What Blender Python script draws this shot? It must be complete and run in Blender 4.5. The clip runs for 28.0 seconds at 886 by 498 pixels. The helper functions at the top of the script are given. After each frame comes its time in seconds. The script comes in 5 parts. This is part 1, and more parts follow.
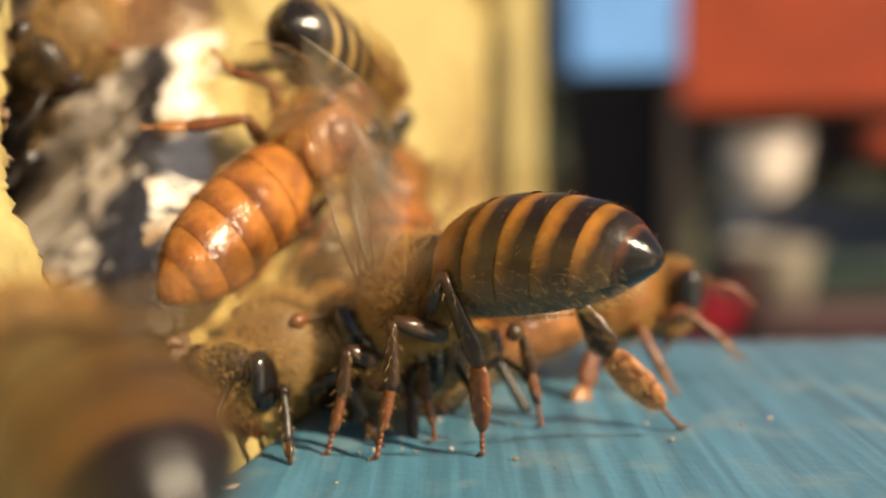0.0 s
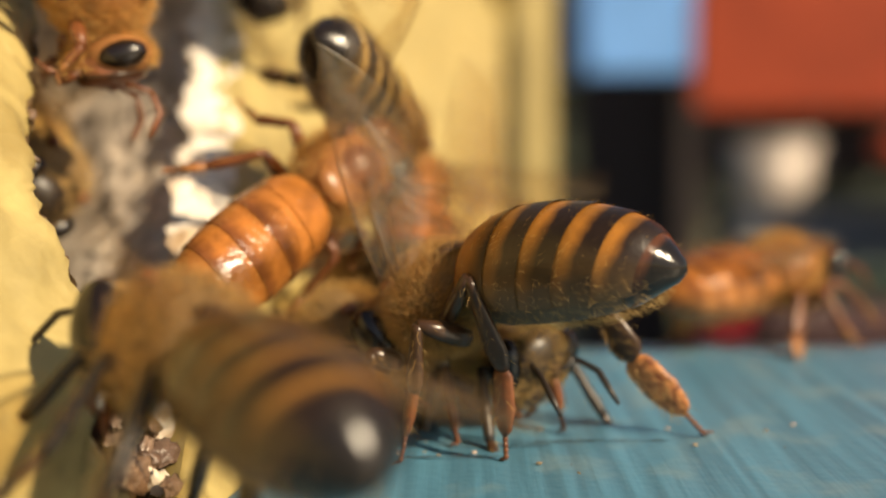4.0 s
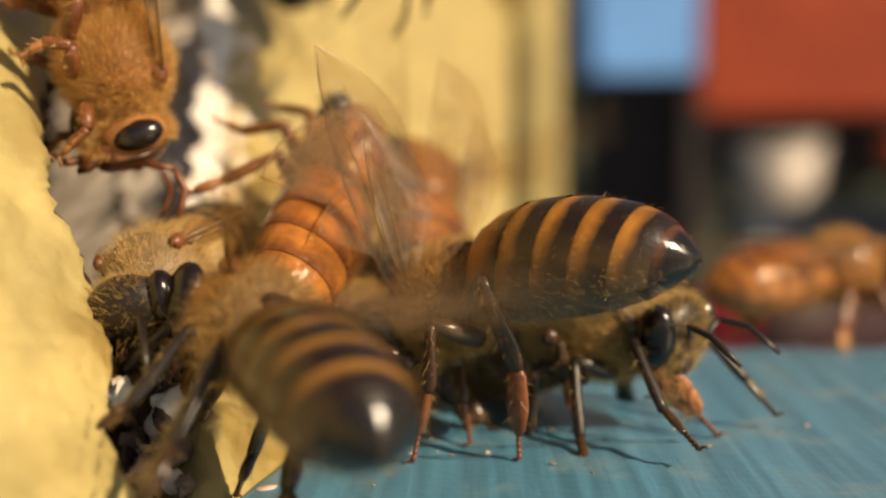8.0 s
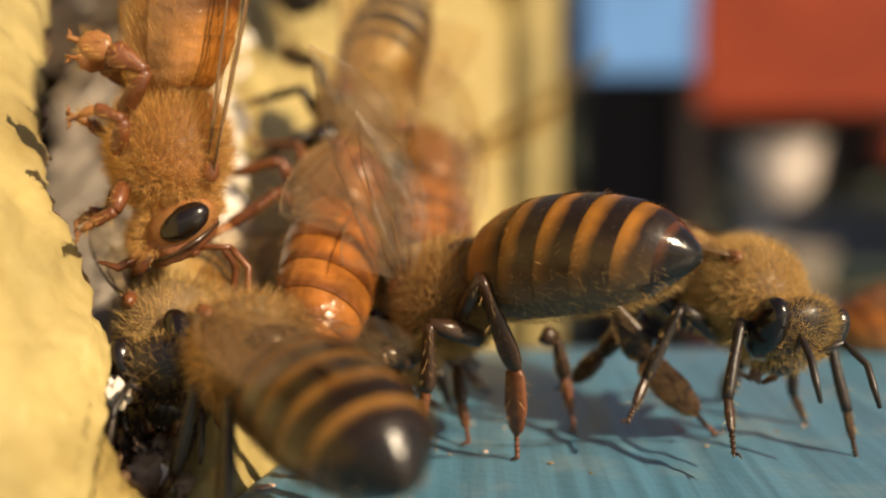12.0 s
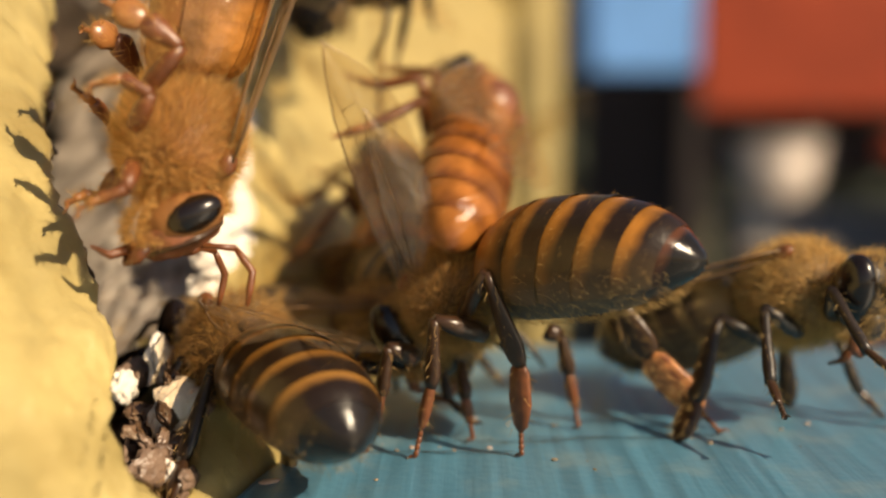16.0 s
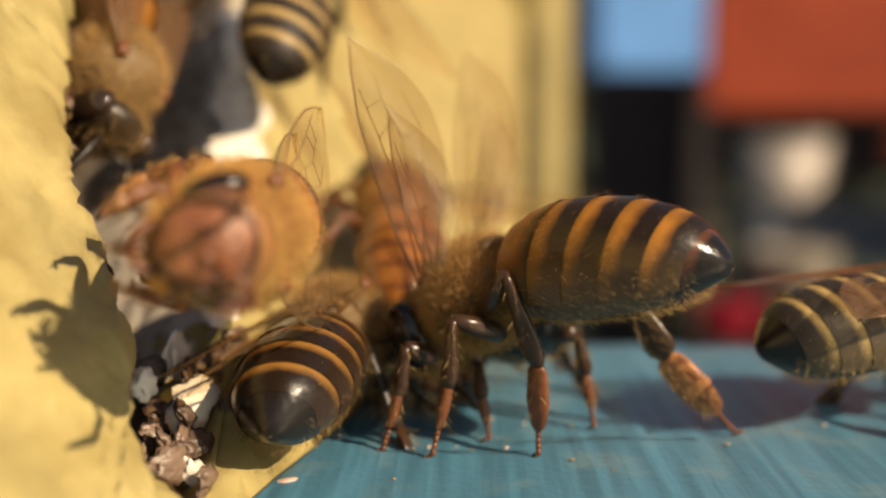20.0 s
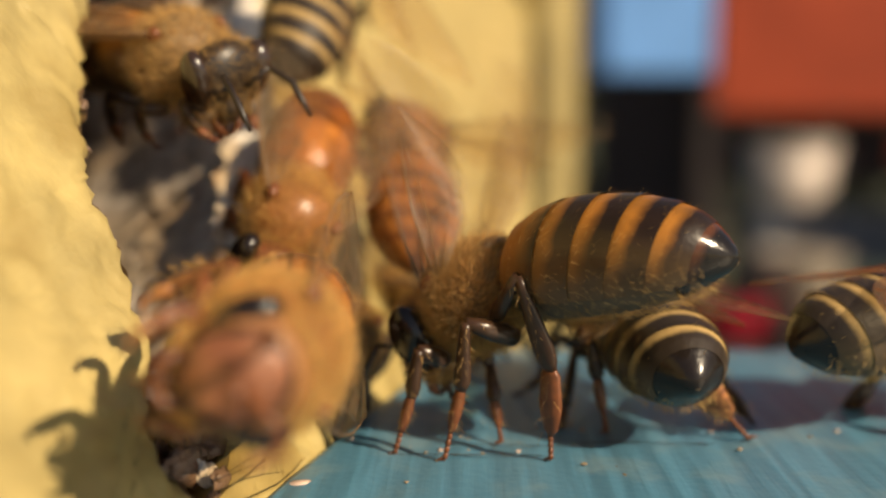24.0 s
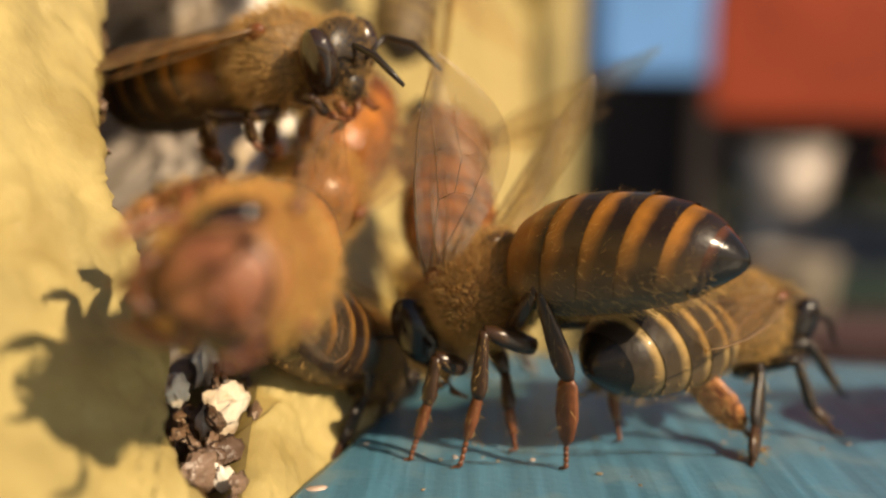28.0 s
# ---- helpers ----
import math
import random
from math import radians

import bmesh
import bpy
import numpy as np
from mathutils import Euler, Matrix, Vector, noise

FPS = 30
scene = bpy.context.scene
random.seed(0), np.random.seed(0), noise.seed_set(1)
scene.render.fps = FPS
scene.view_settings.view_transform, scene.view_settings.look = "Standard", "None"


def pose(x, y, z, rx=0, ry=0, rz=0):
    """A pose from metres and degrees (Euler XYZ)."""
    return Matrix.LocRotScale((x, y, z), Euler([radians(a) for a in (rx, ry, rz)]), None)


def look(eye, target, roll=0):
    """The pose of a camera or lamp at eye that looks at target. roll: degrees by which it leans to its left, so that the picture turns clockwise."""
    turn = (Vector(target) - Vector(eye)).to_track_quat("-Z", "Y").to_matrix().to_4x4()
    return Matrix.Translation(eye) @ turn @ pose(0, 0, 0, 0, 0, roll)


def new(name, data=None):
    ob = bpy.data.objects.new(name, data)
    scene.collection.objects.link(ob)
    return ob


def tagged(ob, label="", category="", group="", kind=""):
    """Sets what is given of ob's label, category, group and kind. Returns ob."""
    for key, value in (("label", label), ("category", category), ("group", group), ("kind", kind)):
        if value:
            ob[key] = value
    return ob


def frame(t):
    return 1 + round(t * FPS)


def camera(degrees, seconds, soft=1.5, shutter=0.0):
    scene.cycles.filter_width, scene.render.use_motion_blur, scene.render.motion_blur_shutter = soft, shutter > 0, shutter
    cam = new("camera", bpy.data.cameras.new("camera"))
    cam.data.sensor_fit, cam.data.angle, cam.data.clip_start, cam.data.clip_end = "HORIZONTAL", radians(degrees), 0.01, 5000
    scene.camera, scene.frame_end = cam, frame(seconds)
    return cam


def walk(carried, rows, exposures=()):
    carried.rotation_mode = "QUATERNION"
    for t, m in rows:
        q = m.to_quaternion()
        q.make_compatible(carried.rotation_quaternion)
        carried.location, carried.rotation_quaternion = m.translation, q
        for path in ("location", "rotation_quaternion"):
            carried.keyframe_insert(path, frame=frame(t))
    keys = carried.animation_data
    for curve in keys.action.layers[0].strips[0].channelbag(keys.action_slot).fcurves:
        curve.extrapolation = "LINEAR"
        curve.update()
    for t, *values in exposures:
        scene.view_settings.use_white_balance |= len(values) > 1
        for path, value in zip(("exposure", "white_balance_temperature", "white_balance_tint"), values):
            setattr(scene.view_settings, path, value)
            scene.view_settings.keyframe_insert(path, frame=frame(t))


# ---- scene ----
cam = camera(45.0, 28.0, soft=2.2, shutter=0.5)
PATH = [
    (0.0, pose(0.00016, 0, 0.01153, 82.91, 1.19, 0.20)),
    (0.5, pose(0.00015, 0, 0.01158, 82.93, 1.13, 0.25)),
    (1.0, pose(0.00015, 0, 0.01157, 82.93, 1.08, 0.31)),
    (1.5, pose(0.00009, 0, 0.01149, 82.90, 1.03, 0.35)),
    (2.0, pose(-0.00004, 0, 0.01148, 82.89, 0.99, 0.43)),
    (2.5, pose(-0.00018, 0, 0.01154, 82.93, 0.95, 0.52)),
    (3.0, pose(-0.00029, 0, 0.01159, 82.94, 0.92, 0.59)),
    (3.5, pose(-0.00034, 0, 0.01162, 83.00, 0.90, 0.75)),
    (5.5, pose(-0.00008, 0, 0.01147, 83.01, 0.84, 0.92)),
    (6.0, pose(-0.00012, 0, 0.01141, 83.04, 0.88, 1.04)),
    (6.5, pose(-0.00029, 0, 0.01141, 83.07, 0.88, 1.12)),
    (7.0, pose(-0.00035, 0, 0.01144, 83.09, 0.86, 1.09)),
    (7.5, pose(-0.00051, 0, 0.01150, 83.10, 0.78, 1.13)),
    (8.0, pose(-0.00058, 0, 0.01154, 83.11, 0.76, 1.15)),
    (8.5, pose(-0.00059, 0, 0.01156, 83.11, 0.80, 1.12)),
    (9.0, pose(-0.00061, 0, 0.01161, 83.10, 0.82, 1.06)),
    (9.5, pose(-0.00056, 0, 0.01159, 83.06, 0.80, 1.00)),
    (10.0, pose(-0.00059, 0, 0.01161, 83.06, 0.75, 1.01)),
    (10.5, pose(-0.00049, 0, 0.01159, 83.05, 0.68, 0.96)),
    (11.0, pose(-0.00055, 0, 0.01160, 83.04, 0.64, 0.97)),
    (11.5, pose(-0.00070, 0, 0.01159, 83.01, 0.63, 0.99)),
    (12.0, pose(-0.00065, 0, 0.01159, 83.00, 0.56, 0.99)),
    (12.5, pose(-0.00058, 0, 0.01160, 82.98, 0.43, 0.97)),
    (14.5, pose(-0.00072, 0, 0.01162, 82.93, 0.40, 1.01)),
    (15.0, pose(-0.00070, 0, 0.01161, 82.84, 0.31, 0.96)),
    (15.5, pose(-0.00073, 0, 0.01159, 82.85, 0.28, 1.04)),
    (16.0, pose(-0.00078, 0, 0.01155, 82.85, 0.32, 1.09)),
    (16.5, pose(-0.00084, 0, 0.01154, 82.86, 0.32, 1.12)),
    (17.0, pose(-0.00091, 0, 0.01154, 82.84, 0.27, 1.15)),
    (17.5, pose(-0.00101, 0, 0.01157, 82.81, 0.24, 1.20)),
    (18.0, pose(-0.00113, 0, 0.01162, 82.77, 0.14, 1.24)),
    (18.5, pose(-0.00119, 0, 0.01162, 82.76, 0.06, 1.28)),
    (19.0, pose(-0.00116, 0, 0.01162, 82.75, 0.02, 1.31)),
    (19.5, pose(-0.00116, 0, 0.01159, 82.74, 0.01, 1.36)),
    (20.0, pose(-0.00121, 0, 0.01159, 82.76, 0.02, 1.43)),
    (20.5, pose(-0.00128, 0, 0.01160, 82.79, 0.07, 1.46)),
    (21.0, pose(-0.00141, 0, 0.01161, 82.82, 0.04, 1.54)),
    (21.5, pose(-0.00149, 0, 0.01164, 82.84, -0.00, 1.62)),
    (23.5, pose(-0.00136, 0, 0.01163, 82.84, -0.21, 1.72)),
    (24.0, pose(-0.00148, 0, 0.01166, 82.83, -0.24, 1.75)),
    (24.5, pose(-0.00162, 0, 0.01169, 82.84, -0.29, 1.81)),
    (25.0, pose(-0.00173, 0, 0.01171, 82.82, -0.32, 1.79)),
    (25.5, pose(-0.00177, 0, 0.01175, 82.82, -0.43, 1.74)),
    (26.0, pose(-0.00198, 0, 0.01177, 82.81, -0.64, 1.78)),
    (26.5, pose(-0.00218, 0, 0.01184, 82.77, -0.92, 1.79)),
    (27.0, pose(-0.00222, 0, 0.01191, 82.75, -1.05, 1.67)),
    (27.5, pose(-0.00232, 0, 0.01197, 82.71, -1.23, 1.59)),
    (28.0, pose(-0.00238, 0, 0.01200, 82.68, -1.28, 1.49)),
]
walk(cam, PATH, exposures=[(0.0, 0.76, 7650, 10), (3.0, 0.64, 7700, 11), (7.0, 0.44, 7700, 11), (10.0, 0.46, 7750, 13), (16.0, 0.45, 7650, 13), (21.0, 0.41, 7550, 11), (25.0, 0.40, 7650, 13), (28.0, 0.38, 7650, 13)])

# ---- camera: the lens is focused on the fanning bee ----
cam.data.dof.use_dof = True
cam.data.dof.focus_distance = 0.0345
cam.data.dof.aperture_fstop = 29.0

# ---- daylight: clear sky, sun from the right and a little behind the camera ----
SUN_EL, SUN_AZ = 35.0, -36.0      # azimuth counted from the x axis towards y
world = bpy.data.worlds.new("world")
scene.world = world
world.use_nodes = True
sky = world.node_tree.nodes.new("ShaderNodeTexSky")
sky.sky_type, sky.sun_disc = "NISHITA", False
sky.sun_elevation, sky.sun_rotation = radians(SUN_EL), radians(90 - SUN_AZ)
world.node_tree.links.new(sky.outputs[0], world.node_tree.nodes["Background"].inputs[0])
world.node_tree.nodes["Background"].inputs[1].default_value = 0.066
sun = new("sun", bpy.data.lights.new("sun", "SUN"))
sun.data.energy, sun.data.angle, sun.data.color = 4.4, radians(0.55), (1.0, 0.885, 0.70)
sun_way = Vector((math.cos(radians(SUN_EL)) * math.cos(radians(SUN_AZ)), math.cos(radians(SUN_EL)) * math.sin(radians(SUN_AZ)), math.sin(radians(SUN_EL))))
sun.matrix_world = look(sun_way * 3, (0, 0, 0))

MM = 0.001


# ---- materials ----
def material(name, colour, rough=0.5, metal=0.0, coat=0.0, second=None, grain=0.0, blotch=0.3, fine=900.0, coarse=160.0, bump=0.0, mid=(0.35, 0.65), sheen=0.0, spec=0.5):
    """A surface with two scales of colour change and fine relief; scales are in features a metre."""
    m = bpy.data.materials.new(name)
    m.use_nodes = True
    nt = m.node_tree
    b = nt.nodes["Principled BSDF"]
    b.inputs["Roughness"].default_value, b.inputs["Metallic"].default_value = rough, metal
    b.inputs["Coat Weight"].default_value = coat
    b.inputs["Specular IOR Level"].default_value = spec
    b.inputs["Sheen Weight"].default_value = sheen
    co = nt.nodes.new("ShaderNodeTexCoord")
    n1 = nt.nodes.new("ShaderNodeTexNoise")
    n1.inputs["Scale"].default_value, n1.inputs["Detail"].default_value = coarse, 5
    n2 = nt.nodes.new("ShaderNodeTexNoise")
    n2.inputs["Scale"].default_value, n2.inputs["Detail"].default_value = fine, 4
    for n in (n1, n2):
        nt.links.new(co.outputs["Object"], n.inputs["Vector"])
    ramp = nt.nodes.new("ShaderNodeValToRGB")
    ramp.color_ramp.elements[0].position, ramp.color_ramp.elements[1].position = mid
    second = second or tuple(c * (1 - blotch) for c in colour)
    ramp.color_ramp.elements[0].color, ramp.color_ramp.elements[1].color = (*second, 1), (*colour, 1)
    nt.links.new(n1.outputs[0], ramp.inputs[0])
    mix = nt.nodes.new("ShaderNodeMix")
    mix.data_type, mix.blend_type = "RGBA", "OVERLAY"
    mix.inputs[0].default_value = grain
    nt.links.new(ramp.outputs[0], mix.inputs[6])
    nt.links.new(n2.outputs[0], mix.inputs[7])
    nt.links.new(mix.outputs[2], b.inputs["Base Color"])
    if bump:
        bp = nt.nodes.new("ShaderNodeBump")
        bp.inputs["Strength"].default_value, bp.inputs["Distance"].default_value = 0.8, bump
        nt.links.new(n2.outputs[0], bp.inputs["Height"])
        nt.links.new(bp.outputs[0], b.inputs["Normal"])
    return m


def band_material(name, light, dark, edge=(0.42, 0.6), rough=0.38, belly=(0.15, 0.10, 0.055), relief=0.00004, mottle=0.0):
    """The back plates: light at their front, dark at their rear edge, by the mesh's own 'band' value."""
    m = material(name, light, rough, coat=0.08, fine=2600, grain=0.5, bump=relief, spec=0.35)
    nt = m.node_tree
    b = nt.nodes["Principled BSDF"]
    at = nt.nodes.new("ShaderNodeAttribute")
    at.attribute_name = "band"
    n = nt.nodes.new("ShaderNodeTexNoise")
    n.inputs["Scale"].default_value, n.inputs["Detail"].default_value = 1500, 5
    co = nt.nodes.new("ShaderNodeTexCoord")
    nt.links.new(co.outputs["Object"], n.inputs["Vector"])
    ad = nt.nodes.new("ShaderNodeMath")
    ad.operation = "MULTIPLY_ADD"
    ad.inputs[1].default_value = 0.22
    nt.links.new(n.outputs[0], ad.inputs[0])
    nt.links.new(at.outputs["Fac"], ad.inputs[2])
    ramp = nt.nodes.new("ShaderNodeValToRGB")
    e = ramp.color_ramp.elements
    e[0].position, e[0].color = edge[0] + 0.11, (*light, 1)
    e[1].position, e[1].color = edge[1] + 0.11, (*dark, 1)
    nt.links.new(ad.outputs[0], ramp.inputs[0])
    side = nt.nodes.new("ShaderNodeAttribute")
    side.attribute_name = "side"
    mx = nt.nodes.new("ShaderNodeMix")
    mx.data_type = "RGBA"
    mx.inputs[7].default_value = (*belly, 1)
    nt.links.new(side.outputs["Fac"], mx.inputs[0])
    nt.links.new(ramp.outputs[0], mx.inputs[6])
    blots = nt.nodes.new("ShaderNodeTexNoise")
    blots.inputs["Scale"].default_value, blots.inputs["Detail"].default_value = 620, 6
    nt.links.new(co.outputs["Object"], blots.inputs["Vector"])
    spots = nt.nodes.new("ShaderNodeValToRGB")
    spots.color_ramp.elements[0].position, spots.color_ramp.elements[1].position = 0.36, 0.60
    spots.color_ramp.elements[0].color = (1 - mottle, 1 - mottle, 1 - mottle, 1)
    nt.links.new(blots.outputs[0], spots.inputs[0])
    mul = nt.nodes.new("ShaderNodeMix")
    mul.data_type, mul.blend_type = "RGBA", "MULTIPLY"
    mul.inputs[0].default_value = 1.0
    nt.links.new(mx.outputs[2], mul.inputs[6])
    nt.links.new(spots.outputs[0], mul.inputs[7])
    nt.links.new(mul.outputs[2], b.inputs["Base Color"])
    return m


def hair_material(name, colour):
    m = bpy.data.materials.new(name)
    m.use_nodes = True
    nt = m.node_tree
    out = nt.nodes["Material Output"]
    d, tr, mx = nt.nodes.new("ShaderNodeBsdfDiffuse"), nt.nodes.new("ShaderNodeBsdfTranslucent"), nt.nodes.new("ShaderNodeMixShader")
    geo, ramp = nt.nodes.new("ShaderNodeNewGeometry"), nt.nodes.new("ShaderNodeValToRGB")
    ramp.color_ramp.elements[0].color = (*[c * 0.50 for c in colour], 1)
    ramp.color_ramp.elements[1].color = (*[min(1, c * 1.25) for c in colour], 1)
    nt.links.new(geo.outputs["Random Per Island"], ramp.inputs[0])
    nt.links.new(ramp.outputs[0], d.inputs[0])
    nt.links.new(ramp.outputs[0], tr.inputs[0])
    mx.inputs[0].default_value = 0.45
    nt.links.new(d.outputs[0], mx.inputs[1])
    nt.links.new(tr.outputs[0], mx.inputs[2])
    nt.links.new(mx.outputs[0], out.inputs[0])
    return m


def wing_material(name, solid, colour):
    """A clear membrane: mostly seen through, with a gloss and a brownish tint."""
    m = bpy.data.materials.new(name)
    m.use_nodes = True
    nt = m.node_tree
    out = nt.nodes["Material Output"]
    p = nt.nodes["Principled BSDF"]
    p.inputs["Base Color"].default_value = (*colour, 1)
    p.inputs["Roughness"].default_value = 0.16
    n = nt.nodes.new("ShaderNodeTexNoise")
    n.inputs["Scale"].default_value = 1600
    co = nt.nodes.new("ShaderNodeTexCoord")
    nt.links.new(co.outputs["Object"], n.inputs["Vector"])
    bp = nt.nodes.new("ShaderNodeBump")
    bp.inputs["Strength"].default_value, bp.inputs["Distance"].default_value = 0.9, 0.00016
    nt.links.new(n.outputs[0], bp.inputs["Height"])
    nt.links.new(bp.outputs[0], p.inputs["Normal"])
    tp, mx = nt.nodes.new("ShaderNodeBsdfTransparent"), nt.nodes.new("ShaderNodeMixShader")
    tp.inputs[0].default_value = (0.90, 0.83, 0.71, 1)
    mx.inputs[0].default_value = solid
    nt.links.new(tp.outputs[0], mx.inputs[1])
    nt.links.new(p.outputs[0], mx.inputs[2])
    nt.links.new(mx.outputs[0], out.inputs[0])
    return m


def paint_material(name, colour, dirt, stretch, bump, rough, wear=(0.62, 0.72), lump=260.0, slant=0.0, depth=0.28):
    """Old brush-painted wood: brush streaks along the grain, lumps and dirt."""
    m = bpy.data.materials.new(name)
    m.use_nodes = True
    nt = m.node_tree
    b = nt.nodes["Principled BSDF"]
    b.inputs["Roughness"].default_value = rough
    co, mp = nt.nodes.new("ShaderNodeTexCoord"), nt.nodes.new("ShaderNodeMapping")
    mp.inputs["Scale"].default_value = stretch
    mp.inputs["Rotation"].default_value = (0, 0, radians(slant))
    nt.links.new(co.outputs["Object"], mp.inputs["Vector"])

    def noise_at(scale, detail, src):
        n = nt.nodes.new("ShaderNodeTexNoise")
        n.inputs["Scale"].default_value, n.inputs["Detail"].default_value = scale, detail
        nt.links.new(src, n.inputs["Vector"])
        return n.outputs[0]
    streak = noise_at(1.0, 6, mp.outputs[0])
    blot = noise_at(lump, 5, co.outputs["Object"])
    speck = noise_at(2400, 3, co.outputs["Object"])
    r1 = nt.nodes.new("ShaderNodeValToRGB")
    r1.color_ramp.elements[0].position, r1.color_ramp.elements[1].position = 0.3, 0.7
    r1.color_ramp.elements[0].color = (*[c * (1 - depth) for c in colour], 1)
    r1.color_ramp.elements[1].color = (*[min(1, c * (1 + depth * 0.45)) for c in colour], 1)
    nt.links.new(streak, r1.inputs[0])
    r2 = nt.nodes.new("ShaderNodeValToRGB")
    r2.color_ramp.elements[0].position, r2.color_ramp.elements[1].position = wear
    r2.color_ramp.elements[0].color, r2.color_ramp.elements[1].color = (0, 0, 0, 1), (1, 1, 1, 1)
    nt.links.new(blot, r2.inputs[0])
    mx = nt.nodes.new("ShaderNodeMix")
    mx.data_type = "RGBA"
    mx.inputs[7].default_value = (*dirt, 1)
    nt.links.new(r2.outputs[0], mx.inputs[0])
    nt.links.new(r1.outputs[0], mx.inputs[6])
    nt.links.new(mx.outputs[2], b.inputs["Base Color"])
    ad = nt.nodes.new("ShaderNodeMath")
    nt.links.new(streak, ad.inputs[0])
    m3 = nt.nodes.new("ShaderNodeMath")
    m3.operation = "MULTIPLY"
    m3.inputs[1].default_value = 0.35
    nt.links.new(speck, m3.inputs[0])
    nt.links.new(m3.outputs[0], ad.inputs[1])
    bp = nt.nodes.new("ShaderNodeBump")
    bp.inputs["Strength"].default_value, bp.inputs["Distance"].default_value = 1.0, bump
    nt.links.new(ad.outputs[0], bp.inputs["Height"])
    nt.links.new(bp.outputs[0], b.inputs["Normal"])
    return m


TAN_SKIN = material("tan_skin", (0.33, 0.140, 0.045), 0.55, fine=2500, coarse=700, grain=0.4, bump=0.00004)
OLIVE = material("shaded_olive_paint", (0.385, 0.300, 0.122), 0.6, fine=400, coarse=60, grain=0.3)
YELLOW = paint_material("yellow_paint", (0.465, 0.360, 0.142), (0.31, 0.225, 0.078), (300, 300, 60), 0.00010, 0.5, (0.50, 0.72), 240)
BLUE = paint_material("blue_paint", (0.072, 0.212, 0.310), (0.17, 0.26, 0.29), (1700, 55, 300), 0.00007, 0.40, (0.52, 0.78), 330, 9.0, 0.34)
RAW_EDGE = material("chipped_white_primer", (0.80, 0.70, 0.60), 0.34, second=(0.40, 0.30, 0.22), grain=0.5, fine=1500, coarse=420, bump=0.00018, mid=(0.30, 0.44))
WHITE_PRIMER = material("white_primer", (0.82, 0.74, 0.64), 0.35, second=(0.45, 0.33, 0.22), grain=0.4, fine=1500, coarse=420, bump=0.0002, mid=(0.34, 0.44))
BARE_WOOD = material("bare_beige_wood", (0.62, 0.53, 0.44), 0.42, second=(0.48, 0.40, 0.33), grain=0.4, fine=1300, coarse=260, bump=0.00010, mid=(0.30, 0.56))
STAINED = material("stained_brown_edge", (0.10, 0.056, 0.029), 0.34, second=(0.20, 0.13, 0.092), grain=0.6, fine=1700, coarse=420, bump=0.0003, mid=(0.56, 0.64))
BROWN_WOOD = material("dark_brown_wood", (0.11, 0.070, 0.042), 0.6, second=(0.020, 0.013, 0.008), grain=0.7, fine=2200, coarse=500, bump=0.0002)
INSIDE_SHADE = material("inside_shade", (0.045, 0.035, 0.028), 0.9, fine=500, coarse=80)
NEAR_BLACK = material("near_black", (0.03, 0.024, 0.018), 0.9, fine=800, coarse=200)
PROPOLIS = material("dirt_crumb", (0.33, 0.24, 0.15), 0.6, fine=3000, coarse=900, grain=0.4)
PINK_CHIP = material("dull_pink_chip", (0.17, 0.105, 0.075), 0.4, second=(0.07, 0.042, 0.028), fine=2400, coarse=700, grain=0.5, bump=0.0002)
PINK = material("pinkish_chip", (0.62, 0.45, 0.36), 0.6, fine=3000, coarse=900, grain=0.4)

FURRED = material("brown_thorax_skin", (0.24, 0.150, 0.066), 0.6, fine=2500, coarse=700, grain=0.5, bump=0.00004)
CHITIN = material("black_chitin", (0.022, 0.013, 0.008), 0.40, coat=0.1, fine=3000, coarse=700, bump=0.00002)
CHITIN_BROWN = material("brown_chitin", (0.056, 0.026, 0.012), 0.28, coat=0.0, spec=0.45, fine=3000, coarse=700, bump=0.00002)
CHITIN_RED = material("red_brown_chitin", (0.18, 0.056, 0.018), 0.38, coat=0.05, fine=3500, coarse=900, bump=0.00003, grain=0.5)
CHITIN_COMB = material("combed_orange_chitin", (0.44, 0.175, 0.060), 0.36, second=(0.18, 0.055, 0.018), coat=0.1, fine=5200, coarse=2600, bump=0.00005, grain=0.5, mid=(0.40, 0.58))
CHITIN_AMBER = material("amber_chitin", (0.36, 0.145, 0.046), 0.32, coat=0.1, fine=3000, coarse=700, bump=0.00002)
BELLY = material("brown_belly", (0.12, 0.075, 0.040), 0.6, fine=3000, coarse=900, grain=0.5, bump=0.00003)
EYE = material("black_eye", (0.012, 0.007, 0.005), 0.2, coat=0.08, fine=9000, coarse=900, bump=0.000006)
EYE_BROWN = material("brown_eye", (0.035, 0.018, 0.010), 0.12, coat=0.6, fine=9000, coarse=900, bump=0.000006)
SCUTUM = material("bare_face", (0.27, 0.100, 0.046), 0.36, coat=0.12, second=(0.15, 0.050, 0.022), fine=2200, coarse=900, bump=0.00009, grain=0.45)
